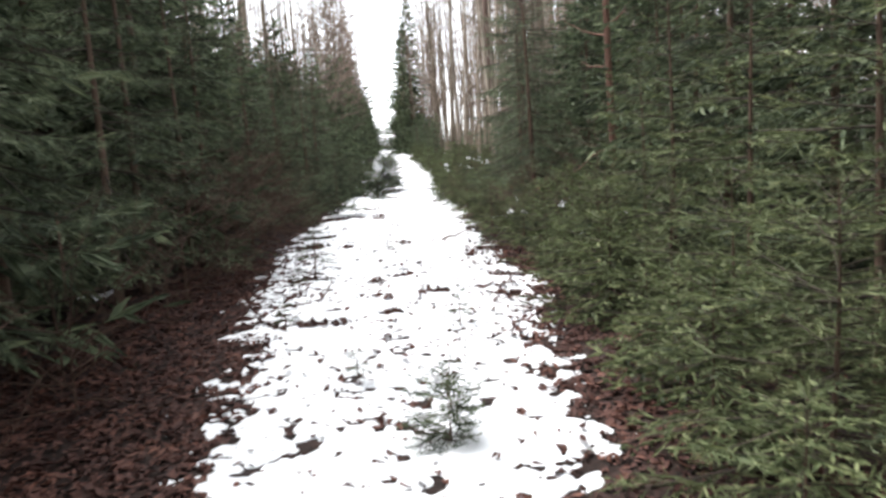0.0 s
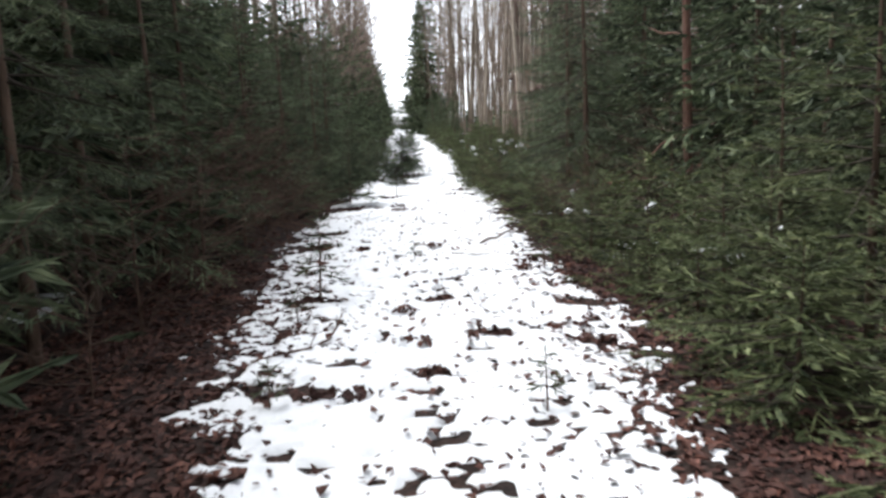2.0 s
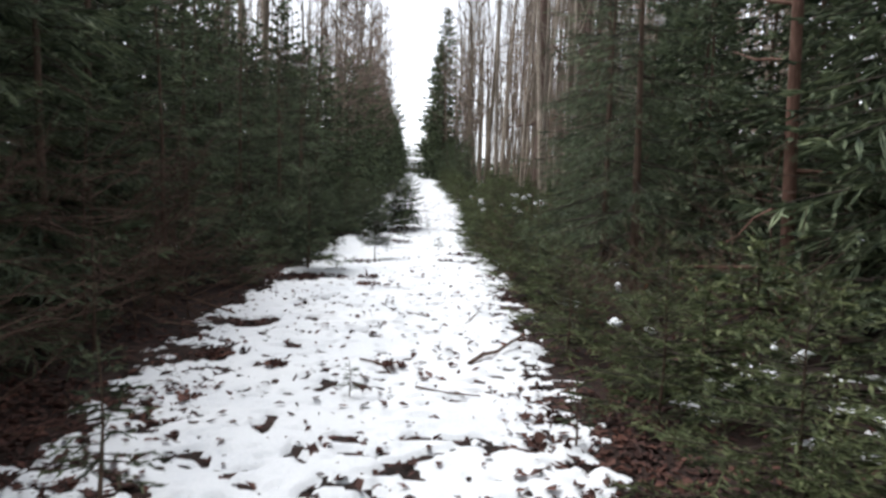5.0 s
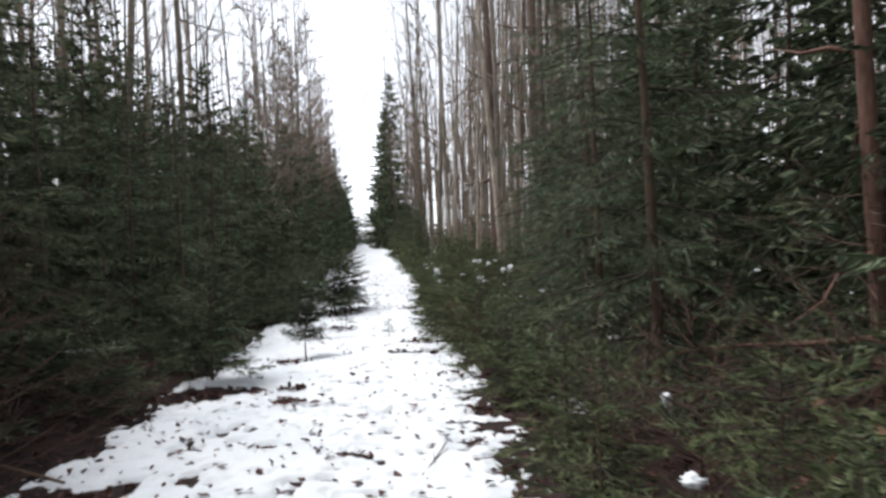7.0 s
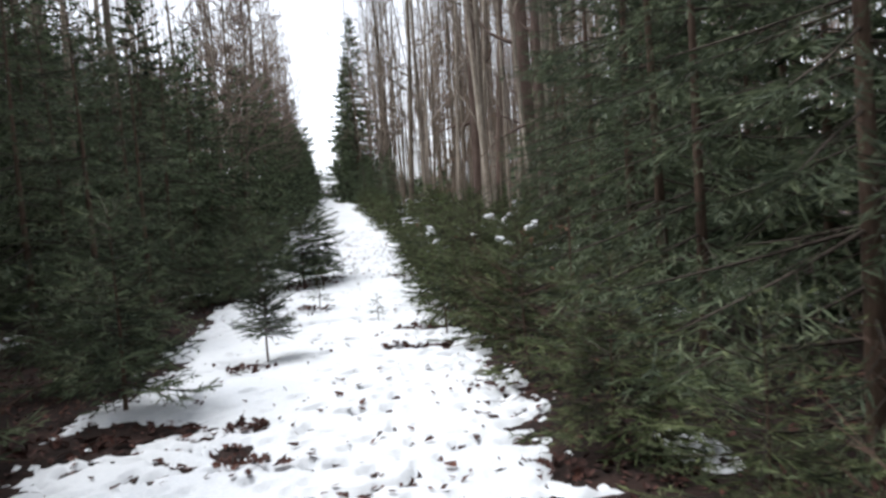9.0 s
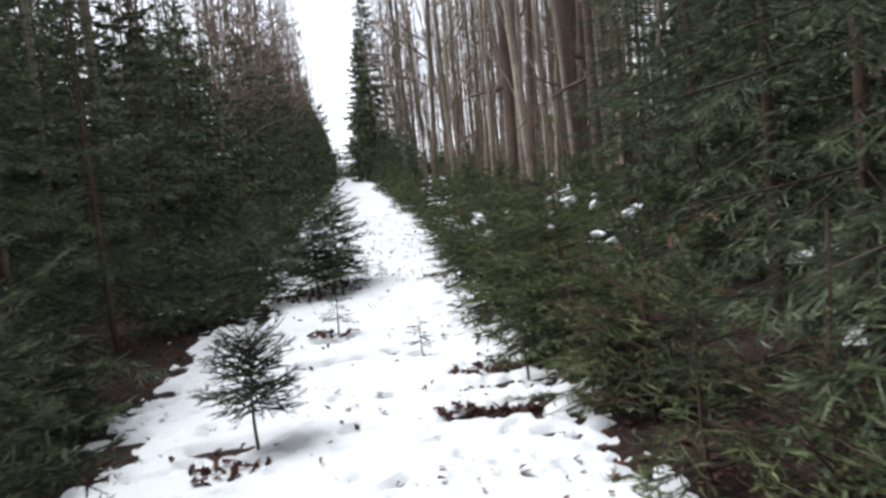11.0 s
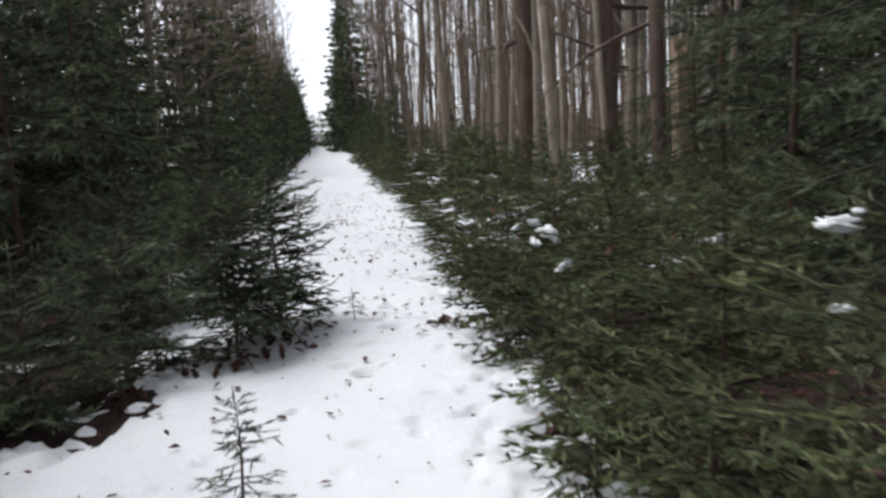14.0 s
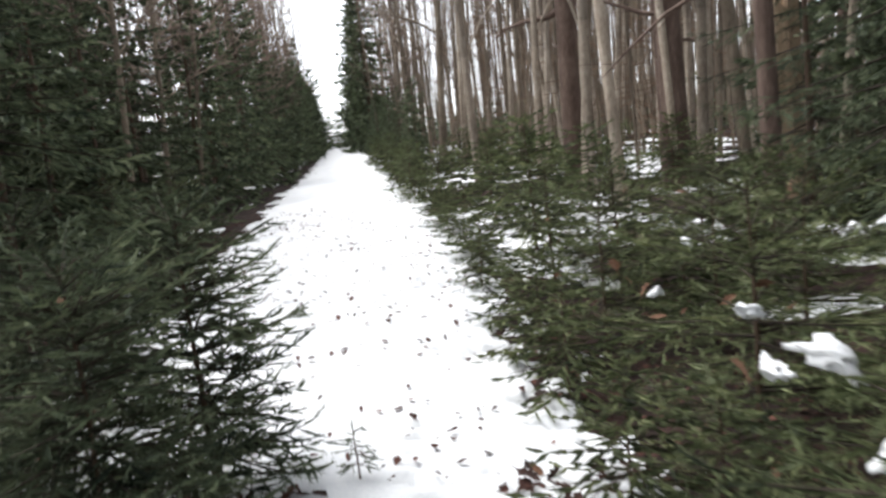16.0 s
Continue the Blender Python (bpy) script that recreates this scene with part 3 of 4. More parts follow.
for x, y, k, s in ((1.62, 18.1, 0, 0.6), (1.5, 19.1, 2, 0.6), (1.6, 17.3, 1, 0.5), (2.6, 11.0, 1, 0.75), (2.6, 10.0, 2, 0.9), (2.75, 9.0, 0, 0.9), (2.1, 10.6, 2, 0.8)):
    stand(THICKET[k], "young_spruce", LOW, x, y, rnd.uniform(0, 360), s, "young spruces lining the path")
for x, y, k, s in ((-1.75, 20.2, 0, 0.72), (-1.85, 18.6, 1, 0.68)):
    stand(LIFTED[k], "spruce_tree", "dark green spruce with a black hollow under its lowest boughs", x, y, 120 * y, s, ROW)
# young spruces on the left
for x, y, k, s in ((-1.9, 2.6, 3, 0.8), (-1.55, 18.0, 3, 0.8),  (-1.6, 27.5, 1, 1), (-1.5, 30, 0, 0.9)):
    stand(BUSH[k], "young_spruce", "young dark green spruce standing in the snow", x, y, rnd.uniform(0, 360), s, "young spruces lining the path")
for x, y, k, s in ((-0.1, 21.7, 4, 1.0), (0.12, 22.12, 3, 1.05), (-0.68, 21.5, 1, 0.9), (-0.98, 20.95, 1, 0.85), (-1.4, 20.85, 0, 0.8), (-0.95, 22.7, 0, 0.9), (-0.5, 23.3, 3, 0.8), (-0.85, 25.9, 1, 1), (-1.3, 24.4, 0, 1), (-1.05, 16.15, 2, 1.0), (-1.9, 15.2, 1, 1.0), (-1.6, 17.2, 1, 1.0), (-1.6, 18.0, 0, 0.85)):
    stand(CLUMP[k], "young_spruce", "young dark green spruce standing in the snow", x, y, rnd.uniform(0, 360), s, "young spruces lining the path")
for i in range(38):
    y = 2.4 + i * 0.85 + rnd.uniform(-0.25, 0.25)
    if 9 < y < 18 and i % 2:
        continue
    stand(THICKET[i % 3], "young_spruce", LOW, float(edge(RIGHT_EDGE, y)) + (rnd.uniform(0.42, 0.6) if y < 18 else rnd.uniform(-0.1, 0.04)), y, rnd.uniform(0, 360), rnd.uniform(0.36, 0.52) * (1.35 if y < 8 else 1), "young spruces lining the path")
# saplings in the snow
for x, y, k, s in ((-0.88, 8.95, 1, 1.0), (0.14, 19.6, 1, 0.66), (0.5, 6.1, 2, 0.8), (-0.9, 6.3, 2, 0.7), (0.26, 4.14, 2, 0.8), (-0.26, 4.75, 2, 0.6), (0.59, 22.2, 2, 0.6), (-0.06, 10.7, 2, 0.6), (-0.99, 8.2, 2, 0.7), (1.2, 9.95, 2, 0.9), (0.72, 18.75, 2, 0.7), (1.28, 17.95, 1, 0.75)):
    stand(SAPLING[k], "spruce_sapling", "thin spruce sapling growing out of the snow", x, y, rnd.uniform(0, 360), s, "saplings in the snow", "sapling")
stand(CLUMP[1], "spruce_sapling", "small bushy green spruce sapling in the trodden snow", 0.22, 3.65, 30, 0.42, "saplings in the snow", "sapling")
stand(ROUND, "spruce_sapling", "bushy spruce sapling on a bare crooked stem in the snow", -0.24, 17.25, 60, 1.0, "saplings in the snow", "sapling")

# ---- leafless woods ----
BIRCH = [bare_parts(120 + i, h, r, 20, 7, PALE, REDTWIG, 0.3, thick=1.6) for i, (h, r) in enumerate(((19, 0.075), (22, 0.09), (16, 0.055)))]
OAK = [bare_parts(130 + i, h, r, 18, 9, GREYBARK, REDTWIG, 0.2, 0.25, 40, thick=1.6, lean=0.045) for i, (h, r) in enumerate(((15, 0.085), (18, 0.11), (13, 0.065)))]
PINE = [bare_parts(140 + i, h, r, 8, 4, PINEBARK, DEADWOOD, 0.12, 0.1, 10) for i, (h, r) in enumerate(((17, 0.10), (19, 0.13)))]
SCRUB = [bare_parts(150 + i, h, 0.07, 30, 7, GREYBARK, REDTWIG, 0.15, 0.14, 55, thick=3.0) for i, h in enumerate((15.0, 12.5, 17.0))]
LOOKS = {0: (BIRCH, "slender pale birch without leaves"), 1: (OAK, "leafless grey-brown tree with crooked limbs"), 2: (PINE, "straight reddish pine trunk with dead side twigs")}


def bare(kind, i, x, y, s=1.0):
    meshes, label = LOOKS[kind]
    stand(meshes[i % len(meshes)], ("birch_tree", "bare_tree", "pine_tree")[kind], label, x, y, rnd.uniform(0, 360), s, "leafless woods")


for x, y, i in ((6.3, 39.0, 1), (5.9, 32.0, 1), (4.6, 26.5, 0)):
    bare(2, i, x, y)
NEAR_PINE = bare_parts(147, 11, 0.07, 22, 3, REDBARK, DEADWOOD, 0.03, 0.12, 4, 0.6, lean=0.003)
stand(NEAR_PINE, "pine_tree", "straight slim reddish pine with dead side twigs behind low spruces", 3.9, 13.3, 40, 1.0, "leafless woods")
STOUT = bare_parts(148, 18, 0.2, 9, 4, PINEBARK, DEADWOOD, 0.12, 0.09, 10, lean=0.008)
WHITE = [bare_parts(126 + i, h, r, 16, 6, PALE, REDTWIG, 0.15, thick=1.3, lean=0.015) for i, (h, r) in enumerate(((15, 0.09), (13, 0.062)))]
for x, y, s in ((4.36, 32.2, 0.9), (5.45, 30.6, 1.0), (6.5, 33.4, 0.75)):
    stand(STOUT, "pine_tree", "stout reddish-brown pine trunk with dead side twigs", x, y, rnd.uniform(0, 360), s, "leafless woods")
for x, y, k in ((4.29, 31.2, 0), (5.4, 33.2, 1), (3.8, 32.3, 1), (6.02, 31.05, 0), (3.4, 36.0, 0)):
    stand(WHITE[k], "birch_tree", "slender white birch trunk without leaves", x, y, rnd.uniform(0, 360), 1.0, "leafless woods")
for i in range(78):
    y = rnd.uniform(27, 85)
    x = rnd.uniform(max(2.4, 5.2 - 0.055 * y), 6.0 + 0.25 * y)
    bare(rnd.choice((0, 0, 0, 0, 0, 0, 1, 1, 1, 2)), rnd.randrange(3), x, y, rnd.uniform(0.8, 1.15))
for i in range(70):
    y = rnd.uniform(14, 80)
    x = -rnd.uniform(6.0, 7.5 + 0.3 * y)
    bare(rnd.choice((0, 1, 1, 1, 2)), rnd.randrange(3), x, y, rnd.uniform(0.7, 1.1))
for x, y, k in ((-4.5, 24.6, 1), (-4.3, 26.0, 0), (-3.9, 28.2, 1), (-5.6, 23.5, 0), (-6.3, 21.5, 1), (-5.2, 28.5, 2)):
    bare(1, k, x, y, 0.9)
LARCH = [bare_parts(160 + i, h, 0.05, 48, 8, GREYBARK, REDTWIG, 0.3, 0.2, 30, thick=2.6) for i, h in enumerate((8.0, 6.5))]
for i in range(12):
    stand(LARCH[i % 2], "bare_tree", "leafless tree thick with fine reddish-brown twigs", -2.5 + rnd.uniform(-0.5, 0.25), 31 + i * 2.6, rnd.uniform(0, 360), rnd.uniform(1.0, 1.3), "leafless woods")
for i, (x, y) in enumerate(((4.9, 36.0), (5.7, 36.5), (6.2, 35.5), (4.3, 31.5), (7.2, 34.0), (8.0, 37.5), (5.4, 30.5), (6.6, 32.0), (9.0, 35.0), (5.0, 40.0))):
    bare(0, i, x, y, 0.85)
HAZE = "leafless tree with a haze of reddish twigs"
for i in range(34):
    y = 30 + i * 2.1
    stand(SCRUB[i % 3], "bare_tree", HAZE, -2.45 - rnd.uniform(-0.3, 1.4), y, rnd.uniform(0, 360), rnd.uniform(0.75, 1.0) * (0.8 if y < 40 else 1), "leafless woods")
    if i % 4 == 1:
        stand(SCRUB[(i + 1) % 3], "bare_tree", HAZE, 3.9 + rnd.uniform(-0.4, 2.0), y + 8, rnd.uniform(0, 360), rnd.uniform(0.85, 1.15), "leafless woods")

for i in range(9):
    stand(SCRUB[i % 3], "bare_tree", HAZE, 3.3 + rnd.uniform(-0.3, 1.0), 46 + i * 3.4, rnd.uniform(0, 360), rnd.uniform(0.75, 1.0), "leafless woods")
for i in range(24):
    stand(SCRUB[i % 3], "bare_tree", HAZE, -rnd.uniform(5.5, 10), 17 + i * 0.8, rnd.uniform(0, 360), rnd.uniform(0.8, 1.1), "leafless woods")


# ---- far woods ----
def far_woods():
    """Hundreds of thin trunks with twigs and dark undergrowth that close the view."""
    rng = np.random.default_rng(31)
    segs, fine, dead = [], [], []
    for i in range(1050):
        side = rng.choice((-1, 1), p=(0.4, 0.6))
        y = rng.uniform(45, 125)
        x = side * (3.5 + rng.uniform(0 if y > 60 else 3, 60) ** 1.0 if rng.uniform() < 0.5 else rng.uniform(5 if y > 60 else 7, 30))
        z = float(ground_z(x, y))
        hgt, r = rng.uniform(12, 20), rng.uniform(0.03, 0.085)
        tilt = rng.normal(0, 0.03, 2)
        top = np.array([x + tilt[0] * hgt, y + tilt[1] * hgt, z + hgt])
        base = np.array([x, y, z - 0.1])
        segs.append((*base, *top, r, r * 0.25))
        for j in range(12):
            p = base + (top - base) * rng.uniform(0.2, 0.98)
            d = unit(np.array([rng.normal(), rng.normal(), rng.uniform(0.3, 1.8)]))
            fine.append((*p, *(p + d * rng.uniform(0.6, 2.2)), 0.018, 0.006))
    for i in range(220):
        y = rng.uniform(33, 62)
        x = rng.uniform(4.5 + 0.03 * (y - 30), 9 + 0.45 * y)
        z = float(ground_z(x, y))
        segs.append((x, y, z - 0.1, x + rng.normal(0, 0.8), y + rng.normal(0, 0.5), z + 15, rng.uniform(0.025, 0.06), 0.02))
        for j in range(34):
            a, h = rng.uniform(0, 2 * np.pi), rng.uniform(0.3, 9)
            ln = rng.uniform(0.4, 1.5)
            dead.append((x, y, z + h, x + math.cos(a) * ln, y + math.sin(a) * ln, z + h + rng.normal(-0.1, 0.25) * ln, 0.014, 0.005))
    v, f = rods(dead, 3)
    tagged(new("dead_side_twigs", mesh_of("dead_side_twigs", v, f, BROWNTWIG)), "dry brown side twigs on crowded forest trunks", "woods", kind="stuff")
    v, f = rods(segs, 5)
    tagged(new("far_trunks", mesh_of("far_trunks", v, f, GREYBARK)), "distant leafless trunks standing close together", "woods", kind="stuff")
    v, f = rods(fine, 3)
    tagged(new("far_twigs", mesh_of("far_twigs", v, f, REDTWIG)), "haze of bare reddish twigs in distant woods", "woods", kind="stuff")
    x, y = np.concatenate([rng.uniform(-80, -7, 900), rng.uniform(7, 80, 900)]), rng.uniform(45, 130, 1800)
    hgt = rng.uniform(0.8, 3.0, 1800)
    c = np.repeat(np.arange(1800), 16)
    k = rng.uniform(0, 1, len(c)) ** 1.4
    a = rng.uniform(0, 2 * np.pi, len(c))
    p = np.stack([x[c], y[c], ground_z(x, y)[c] + k * hgt[c]], 1)
    d = np.stack([np.cos(a), np.sin(a), rng.normal(-0.1, 0.2, len(c))], 1)
    e = p + d * ((1 - k) * hgt[c] * 0.4 + 0.15)[:, None]
    v, f, _ = fingers(p, e, 0.16, rng, np.zeros(len(c), bool))
    tagged(new("far_undergrowth", mesh_of("far_undergrowth", v, f, NEEDLES, False)), "dark green spruce undergrowth in distant woods", "woods", kind="stuff")


far_woods()


# ---- fallen leaves ----
def leaf_arrays(x, y, z, size, rng):
    """Curled leaves of six corners and four faces, one at each place."""
    n = len(x)
    shape = np.array([(-0.5, 0, 0), (0, -0.3, 0.12), (0.5, 0, 0.06), (0, 0.3, 0.12), (0, 0, 0)])
    v = np.repeat(shape[None], n, 0) * size[:, None, None]
    v[:, :, :2] += rng.normal(0, 0.11, (n, 5, 2)) * size[:, None, None]
    v[:, :, 2] *= rng.uniform(-1.2, 2.6, (n, 1))
    a, b = rng.uniform(0, 2 * np.pi, n), rng.normal(0, 0.35, n)
    cb, sb = np.cos(b)[:, None], np.sin(b)[:, None]
    X, Z = v[:, :, 0] * cb - v[:, :, 2] * sb, v[:, :, 0] * sb + v[:, :, 2] * cb
    ca, sa = np.cos(a)[:, None], np.sin(a)[:, None]
    P = np.stack([X * ca - v[:, :, 1] * sa + x[:, None], X * sa + v[:, :, 1] * ca + y[:, None], Z + z[:, None]], 2)
    f = np.array([(0, 1, 4), (1, 2, 4), (2, 3, 4), (3, 0, 4)])
    return P.reshape(-1, 3), (f[None] + (np.arange(n) * 5)[:, None, None]).reshape(-1, 3)


def scatter_leaves():
    rng = np.random.default_rng(7)
    x, y = rng.uniform(-3.2, 3.2, 46000), 0.5 + 33 * rng.uniform(0, 1, 46000) ** 1.15
    x = np.concatenate([x, rng.uniform(-2.7, -0.9, 12000), rng.uniform(0.8, 1.9, 5000)])
    y = np.concatenate([y, rng.uniform(2.5, 11, 12000), rng.uniform(2.5, 11, 5000)])
    d = snow_depth(x, y)
    odds = np.interp(y, [0, 10, 14, 17, 21, 23, 27], [0.24, 0.22, 0.17, 0.08, 0.12, 0.3, 0.34]) * (0.3 + 1.5 * ripple(x, y, 0.6, 41) ** 2)
    keep = (d < 0.0) | (rng.uniform(size=len(x)) < odds)
    x, y = x[keep], y[keep]
    z = ground_z(x, y) + np.maximum(snow_depth(x, y), 0) + 0.014
    v, f = leaf_arrays(x, y, z, rng.uniform(0.018, 0.08, len(x)) * np.interp(y, [0, 13, 18, 27], [1, 1, 0.75, 0.75]), rng)
    tagged(new("fallen_leaves", mesh_of("fallen_leaves", v, f, LEAF, False)), "wet brown oak leaves strewn over soil and snow", "leaves", kind="stuff")


scatter_leaves()


def oak_leaf_mesh(seed, mat):
    """A dry lobed leaf, curled along its midrib, with a stalk."""
    rng = random.Random(seed)
    bm = bmesh.new()
    spine, left, right = [], [], []
    for k in range(9):
        t = k / 8
        w = 0.3 * math.sin(math.pi * min(1, t * 1.05)) ** 0.7 * (0.72 + 0.28 * math.cos(k * math.pi)) + 0.02
        curl = 0.10 * math.sin(t * 3 + seed) + 0.12 * t * t
        spine.append(bm.verts.new((t - 0.5, 0, curl)))
        left.append(bm.verts.new((t - 0.5, -w, curl + w * rng.uniform(0.2, 0.7))))
        right.append(bm.verts.new((t - 0.5, w, curl + w * rng.uniform(0.1, 0.6))))
    for k in range(8):
        bm.faces.new((spine[k], spine[k + 1], left[k + 1], left[k]))
        bm.faces.new((spine[k], right[k], right[k + 1], spine[k + 1]))
    a, b = bm.verts.new((-0.75, -0.012, 0.02)), bm.verts.new((-0.75, 0.012, 0.02))
    bm.faces.new((a, b, right[0], left[0]))
    me = bpy.data.meshes.new("oak_leaf")
    bm.to_mesh(me)
    bm.free()
    me.materials.append(mat)
    return me


WET_LEAVES = [oak_leaf_mesh(20 + i, LEAF) for i in range(5)]


def leaf_pile(i, x, y, r):
    """A dark heap of wet leaves that has melted through the snow, leaf by leaf."""
    rng = random.Random(500 + i)
    top = max(0.0, float(snow_depth(np.array([x]), np.array([y]))[0]))
    base = new("leaf_pile")
    base.empty_display_size = 0.05
    base.matrix_basis = pose(x, y, float(ground_z(x, y)) + top)
    tagged(base, "heap of wet dark brown leaves on the snow", "leaf pile", "leaf heaps along the path")
    for n in range(int(16 + 320 * r * r)):
        a, d = rng.uniform(0, 6.283), r * math.sqrt(rng.random())
        size = rng.uniform(0.05, 0.1)
        leaf = part("leaf", WET_LEAVES[n % 5], base)
        leaf.matrix_basis = pose(math.cos(a) * d * 1.35, math.sin(a) * d * 0.85, 0.01 + 0.045 * (1 - d / r) * rng.random(), rng.gauss(0, 32), rng.gauss(0, 32), rng.uniform(0, 360)) @ Matrix.Diagonal((size, size, size, 1))


for i, (x, y, r) in enumerate(((0.18, 8.75, 0.15), (0.36, 7.5, 0.12), (-0.02, 6.79, 0.1), (1.07, 7.39, 0.14), (-0.7, 6.43, 0.09), (-0.5, 6.41, 0.09), (-0.93, 8.95, 0.17), (1.04, 9.94, 0.1), (-0.18, 8.21, 0.08),
                               (-0.2, 15.6, 0.12), (-0.38, 17.0, 0.17), (-0.18, 14.8, 0.16), (-1.3, 15.62, 0.3), (-0.81, 15.65, 0.24), (1.01, 17.4, 0.16), (1.03, 18.2, 0.14), (0.09, 19.55, 0.16), (1.18, 17.33, 0.14),
                               (0.76, 17.5, 0.1), (-1.07, 12.91, 0.16), (-1.09, 11.78, 0.15), (0.2, 11.39, 0.06), (1.08, 10.37, 0.1), (-0.23, 15.48, 0.1), (-0.64, 11.41, 0.07), (-0.14, 7.36, 0.1), (0.34, 7.56, 0.1), (1.0, 7.69, 0.14),
                               (1.3, 14.5, 0.2), (1.25, 16.0, 0.18), (-0.75, 21.1, 0.2), (-0.3, 21.5, 0.24), (0.0, 21.75, 0.3), (0.15, 22.0, 0.25), (1.35, 19.0, 0.2), (1.3, 22.0, 0.2))):
    leaf_pile(i, x, y, r)


# ---- small things ----
def lump_mesh(seed):
    """A ragged, bent scrap of old snow as it hangs on a bough."""
    bm = bmesh.new()
    bmesh.ops.create_icosphere(bm, subdivisions=3, radius=1)
    for v in bm.verts:
        p = v.co.copy()
        n = 1.1 * noise.noise(p * 1.3 + Vector((seed * 7.3, 0, 0))) + 0.6 * noise.noise(p * 3.1 + Vector((0, seed * 3.1, 0))) + 0.3 * noise.noise(p * 6.7 + Vector((0, 0, seed * 5.7)))
        v.co *= max(0.25, 1 + n)
        v.co = Vector((v.co.x * 1.5, v.co.y * 0.75, v.co.z * 0.6 - 0.22 * v.co.x * v.co.x + 0.3 * math.sin(2 * v.co.x + seed)))
    me = bpy.data.meshes.new("snow_clump")
    bm.to_mesh(me)
    bm.free()
    me.materials.append(SNOW)
    me.polygons.foreach_set("use_smooth", [True] * len(me.polygons))
    return me


LUMPS = [lump_mesh(i) for i in range(7)]


def snow_clump(i, x, y, z, size, tilt=0):
    ob = new("snow_clump", LUMPS[i % 7])
    ob.matrix_basis = pose(x, y, z, tilt, tilt * 0.6, i * 67) @ Matrix.Diagonal((size, size, size, 1))
    tagged(ob, "white clump of snow caught on spruce boughs", "snow clump", "snow on the boughs")


for i, (x, y, z, size) in enumerate(((2.07, 9.35, 0.68, 0.05), (2.2, 9.9, 0.6, 0.035), (1.58, 21.0, 0.86, 0.075), (1.62, 20.85, 0.72, 0.06), (3.0, 23.0, 0.72, 0.1), (2.0, 19.3, 1.06, 0.06), (2.1, 19.0, 1.02, 0.045),
                                     (1.9, 18.3, 0.88, 0.055), (1.95, 18.15, 0.84, 0.04), (2.25, 18.6, 0.95, 0.05), (2.4, 18.9, 0.98, 0.05), (1.6, 21.35, 0.88, 0.05), (1.55, 21.15, 0.8, 0.05), (1.75, 18.9, 0.9, 0.03),
                                     (2.3, 19.6, 1.05, 0.04), (2.5, 21.6, 0.95, 0.05), (2.6, 22.2, 0.9, 0.05), (2.0, 12.3, 0.55, 0.06), (1.75, 11.4, 0.42, 0.07), (1.9, 11.0, 0.45, 0.05), (2.2, 7.2, 0.75, 0.03),
                                     (2.45, 19.2, 0.92, 0.06), (1.7, 22.2, 0.75, 0.035), (2.3, 23.3, 0.72, 0.05), (2.1, 20.2, 0.9, 0.04))):
    snow_clump(i, x, y, z, size * 0.56, (i * 37) % 70 - 35)


OAK_LEAVES = [oak_leaf_mesh(i, DRYLEAF) for i in range(4)]
SPOTS = [(1.46, 21.15, 0.8, 0.11), (1.52, 22.1, 0.88, 0.1), (-0.25, 22.1, 0.98, 0.12), (-0.4, 21.9, 0.8, 0.1), (2.7, 23.0, 0.97, 0.1), (1.88, 21.8, 0.82, 0.1), (2.6, 9.6, 1.0, 0.09), (1.9, 21.0, 0.75, 0.09), (2.05, 18.4, 0.75, 0.12), (2.2, 18.6, 0.7, 0.11),
         (1.2, 22.1, 0.2, 0.08), (-0.3, 22.3, 0.55, 0.09), (1.75, 20.7, 0.9, 0.08), (-0.05, 22.2, 0.42, 0.1)]
for i in range(9):
    SPOTS.append((2.15 + rnd.gauss(0, 0.12), 17.45 + rnd.gauss(0, 0.12), 0.98 + rnd.gauss(0, 0.05), rnd.uniform(0.09, 0.15)))
for i in range(34):
    SPOTS.append((rnd.uniform(1.5, 2.5), rnd.uniform(16, 25), rnd.uniform(0.45, 0.95), rnd.uniform(0.05, 0.1)))
for i in range(10):
    SPOTS.append((rnd.uniform(1.5, 2.3), rnd.uniform(5, 15), rnd.uniform(0.4, 0.9), rnd.uniform(0.04, 0.08)))
for i, (x, y, z, size) in enumerate(SPOTS):
    ob = new("oak_leaf", OAK_LEAVES[i % 4])
    ob.matrix_basis = pose(x, y, z, rnd.uniform(-70, 70), rnd.uniform(-60, 60), rnd.uniform(0, 360)) @ Matrix.Diagonal((size * 0.75, size * 0.75, size * 0.75, 1))
    tagged(ob, "dry curled tan oak leaf caught in spruce twigs", "leaf", "dead leaves in the spruces")


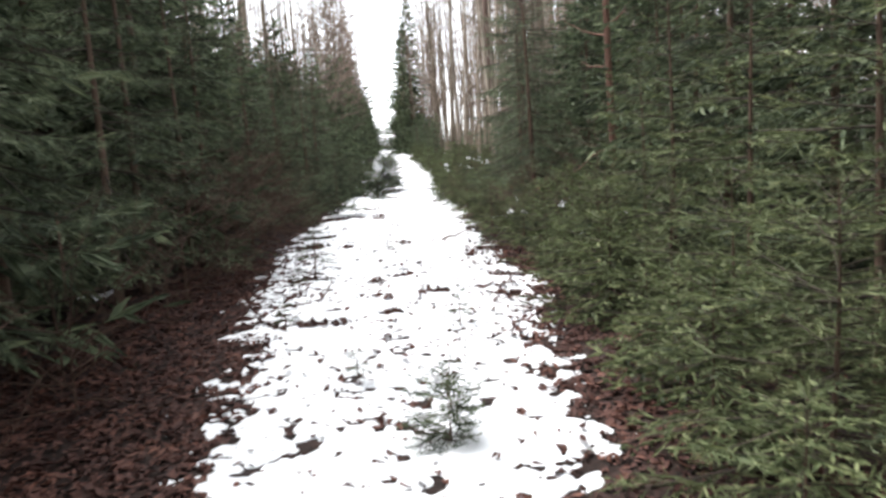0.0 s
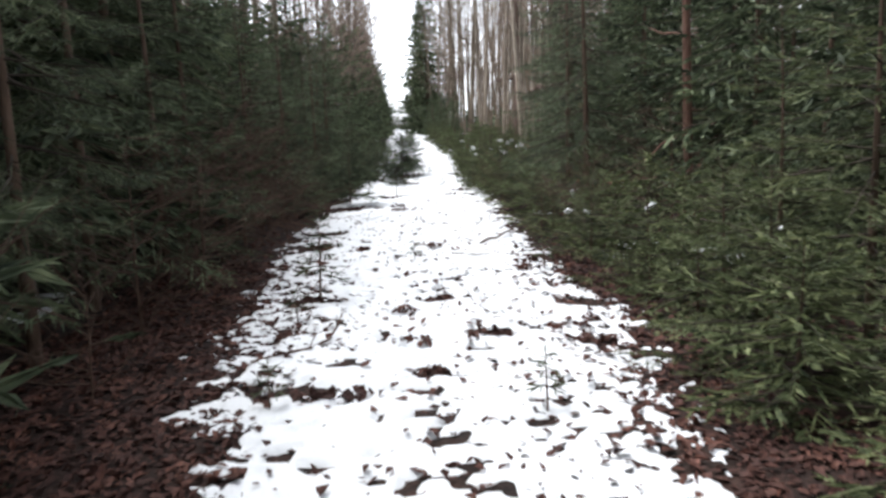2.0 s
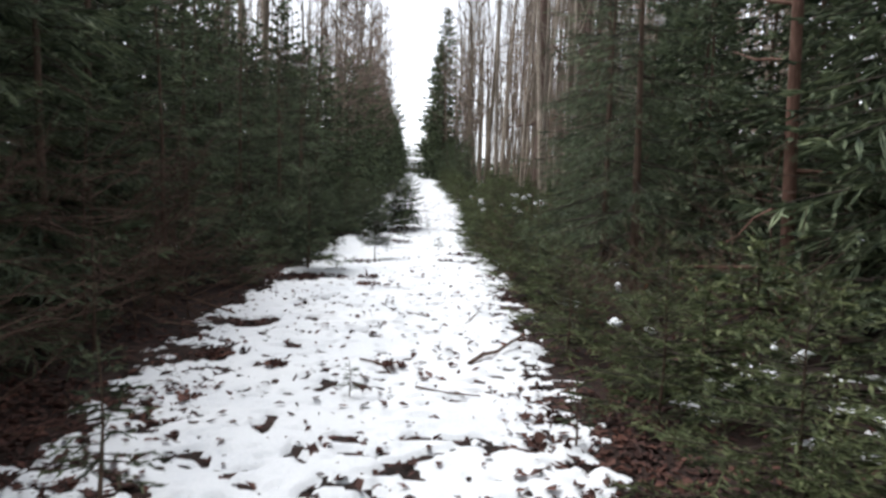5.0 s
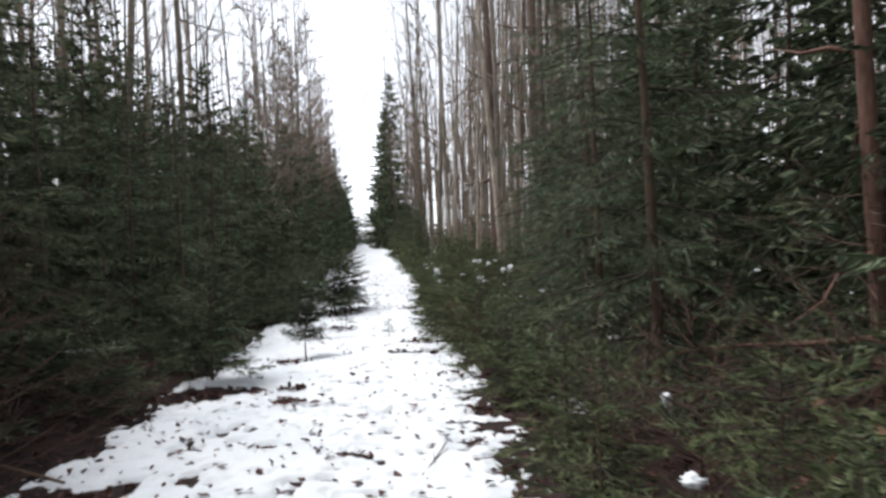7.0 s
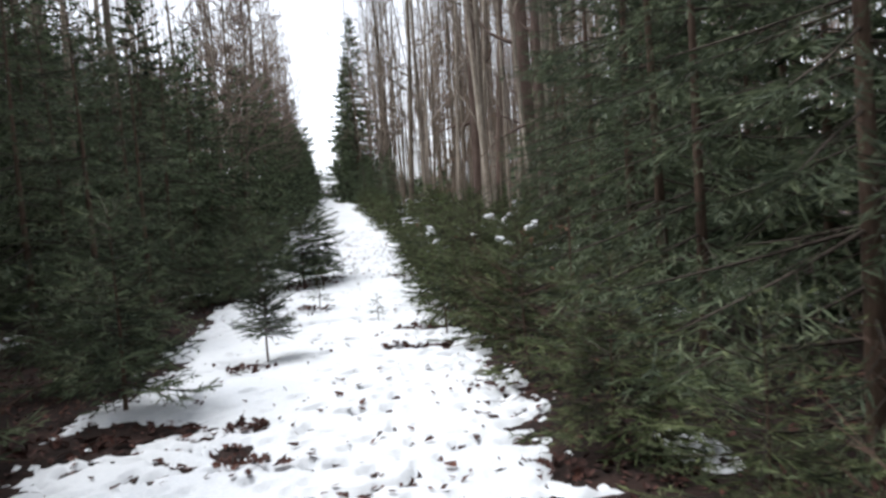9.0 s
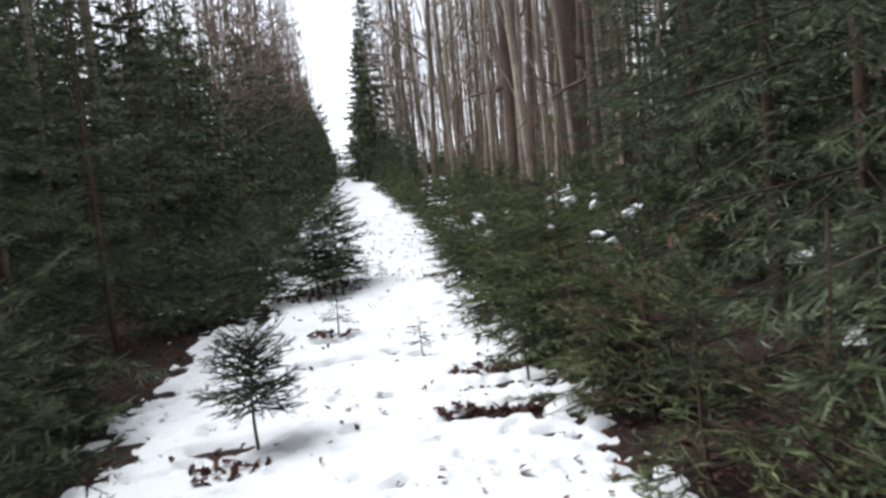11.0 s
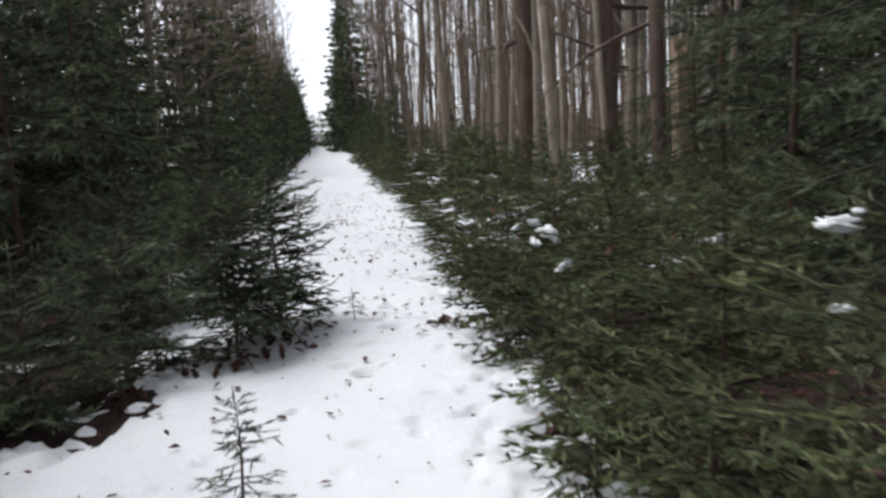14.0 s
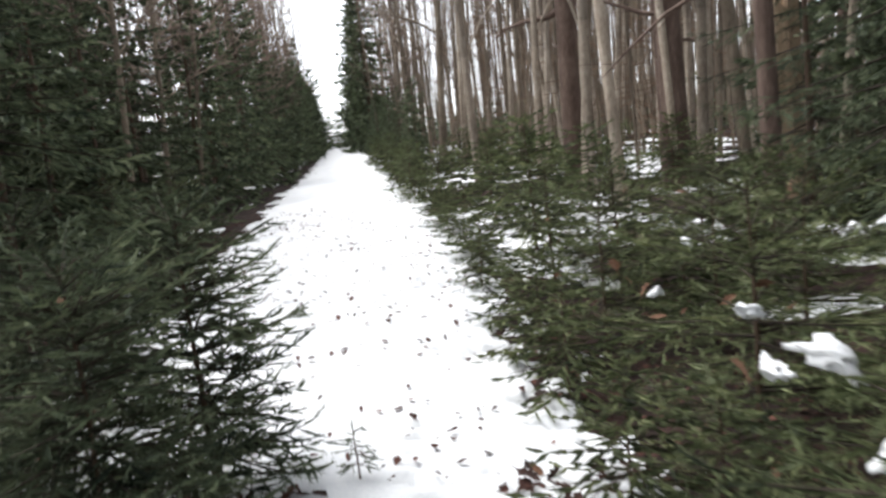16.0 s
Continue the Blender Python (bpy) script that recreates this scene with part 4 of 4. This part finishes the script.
def stick(points, radius, label="dark fallen stick lying on the snow"):
    """A crooked stick along a few points: one bent tapering body, and its side stubs."""
    rng = np.random.default_rng(int(points[0][1] * 100))
    line, stubs = [np.array(points[0], float)], []
    for a, b in zip(points, points[1:]):
        a, b = np.array(a, float), np.array(b, float)
        m = (a + b) / 2 + rng.normal(0, 0.012, 3)
        line += [m, b]
        stubs.append((*m, *(m + rng.normal(0, 0.05, 3) + [0, 0, 0.02]), radius * 0.5, radius * 0.2))
    line, n, sides = np.array(line), len(line), 7
    d = unit(np.gradient(line, axis=0))
    u = unit(np.cross(d, [0, 0, 1.0]))
    w = np.cross(u, d)
    r = np.linspace(radius, radius * 0.65, n)
    ang = np.arange(sides) * 2 * np.pi / sides
    v = line[:, None] + (u[:, None] * np.cos(ang)[None, :, None] + w[:, None] * np.sin(ang)[None, :, None]) * r[:, None, None]
    f = [(k * sides + q, k * sides + (q + 1) % sides, (k + 1) * sides + (q + 1) % sides, (k + 1) * sides + q) for k in range(n - 1) for q in range(sides)]
    body = tagged(new("stick", mesh_of("stick", v.reshape(-1, 3), f, DEADWOOD)), label, "stick", "fallen sticks")
    for row in stubs:
        sv, sf = rods([row], 5)
        part("side_twig", mesh_of("side_twig", sv, sf, DEADWOOD), body)


def on_snow(x, y, up=0.012):
    return (x, y, float(ground_z(x, y) + max(0, float(snow_depth(np.array([x]), np.array([y]))[0]))) + up)


stick([on_snow(0.74, 11.56), on_snow(0.98, 11.95, 0.02), on_snow(1.24, 12.4, 0.05)], 0.016)
stick([on_snow(-1.15, 7.15), on_snow(-0.9, 7.22), on_snow(-0.7, 7.5, 0.03), on_snow(-0.62, 7.75, 0.12)], 0.009)
stick([on_snow(-0.05, 11.5), on_snow(0.18, 11.3)], 0.008)
stick([on_snow(0.35, 10.9), on_snow(0.75, 10.7, 0.02)], 0.007)
stick([on_snow(0.75, 12.9, 0.01), on_snow(0.95, 13.4, 0.03)], 0.008)
stick([(-3.3, 13.6, 0.5), (-2.3, 13.35, 0.36), (-1.3, 13.1, 0.1)], 0.014, "thin dead pole fallen into the undergrowth")


BRUSH = [bare_parts(170 + i, h, 0.007, 16, 6, DEADWOOD, DEADWOOD, 0.05, 0.75, 25, thick=0.45) for i, h in enumerate((0.75, 0.55, 0.95))]
for x, y, k in ((-2.0, 3.4, 0), (-1.9, 4.6, 1), (-2.2, 5.2, 2), (-1.9, 6.6, 0), (-2.1, 8.1, 2), (-2.2, 9.8, 1), (-1.95, 12.4, 2), (-1.75, 13.2, 0), (-2.1, 13.9, 2), (-1.9, 15.8, 1), (2.05, 11.9, 2), (1.8, 12.6, 0), (2.3, 12.6, 2), (1.75, 15.6, 1), (-2.0, 2.4, 2), (1.7, 17.0, 0), (2.9, 12.2, 2), (2.5, 13.2, 2), (3.1, 11.6, 0)):
    stand(BRUSH[k], "dead_shrub", "leafless brown brush of dry tangled twigs", x, y, rnd.uniform(0, 360), rnd.uniform(0.85, 1.15), "dry brush under the spruces", "shrub")
TANGLE = [bare_parts(180 + i, h, 0.012, 26, 9, DEADWOOD, DEADWOOD, 0.05, 0.62, 8, thick=0.6) for i, h in enumerate((1.5, 1.9))]
for x, y, k in ((-2.0, 9.6, 0), (-2.3, 10.6, 1), (-2.05, 11.8, 0), (-2.4, 12.5, 1), (-2.1, 13.4, 0), (-2.3, 14.4, 1), (-2.2, 8.4, 0), (3.4, 12.6, 1)):
    stand(TANGLE[k], "dead_shrub", "tangle of dry reddish-brown dead boughs under the spruces", x, y, rnd.uniform(0, 360), rnd.uniform(0.85, 1.15), "dry brush under the spruces", "shrub")


def broken_trunk(x, y):
    """A tall stump whose bark is gone, split to a jagged top."""
    rng = np.random.default_rng(77)
    n, rings = 18, (-0.1, 0.1, 0.4, 0.9, 1.5, 2.1, 2.5)
    a = np.arange(n) * 2 * np.pi / n
    groove = 1 + 0.08 * rng.normal(size=n)
    jag = rng.uniform(-0.35, 0.3, n)
    rows = []
    for i, z in enumerate(rings):
        r = (0.2 - 0.015 * z) * (1 + 0.35 * math.exp(-max(z, 0) / 0.2)) * groove
        top = z + (jag if i == len(rings) - 1 else 0 * jag)
        rows.append(np.stack([r * np.cos(a), r * np.sin(a), top], 1))
    v = np.concatenate(rows + [np.array([[0, 0, 2.1]])])
    q = [(i * n + j, i * n + (j + 1) % n, (i + 1) * n + (j + 1) % n, (i + 1) * n + j) for i in range(len(rings) - 1) for j in range(n)]
    lid = (len(rings) - 1) * n
    tris = [t for a0, b0, c0, d0 in q for t in ((a0, b0, c0), (a0, c0, d0))] + [(lid + j, lid + (j + 1) % n, len(v) - 1) for j in range(n)]
    ob = new("tree_stump", mesh_of("tree_stump", v, tris, RAWWOOD, False))
    ob.matrix_basis = pose(x, y, float(ground_z(x, y)), 2, -2)
    tagged(ob, "tall broken stump of pale barkless wood among the trees", "stump")


broken_trunk(5.8, 28.3)
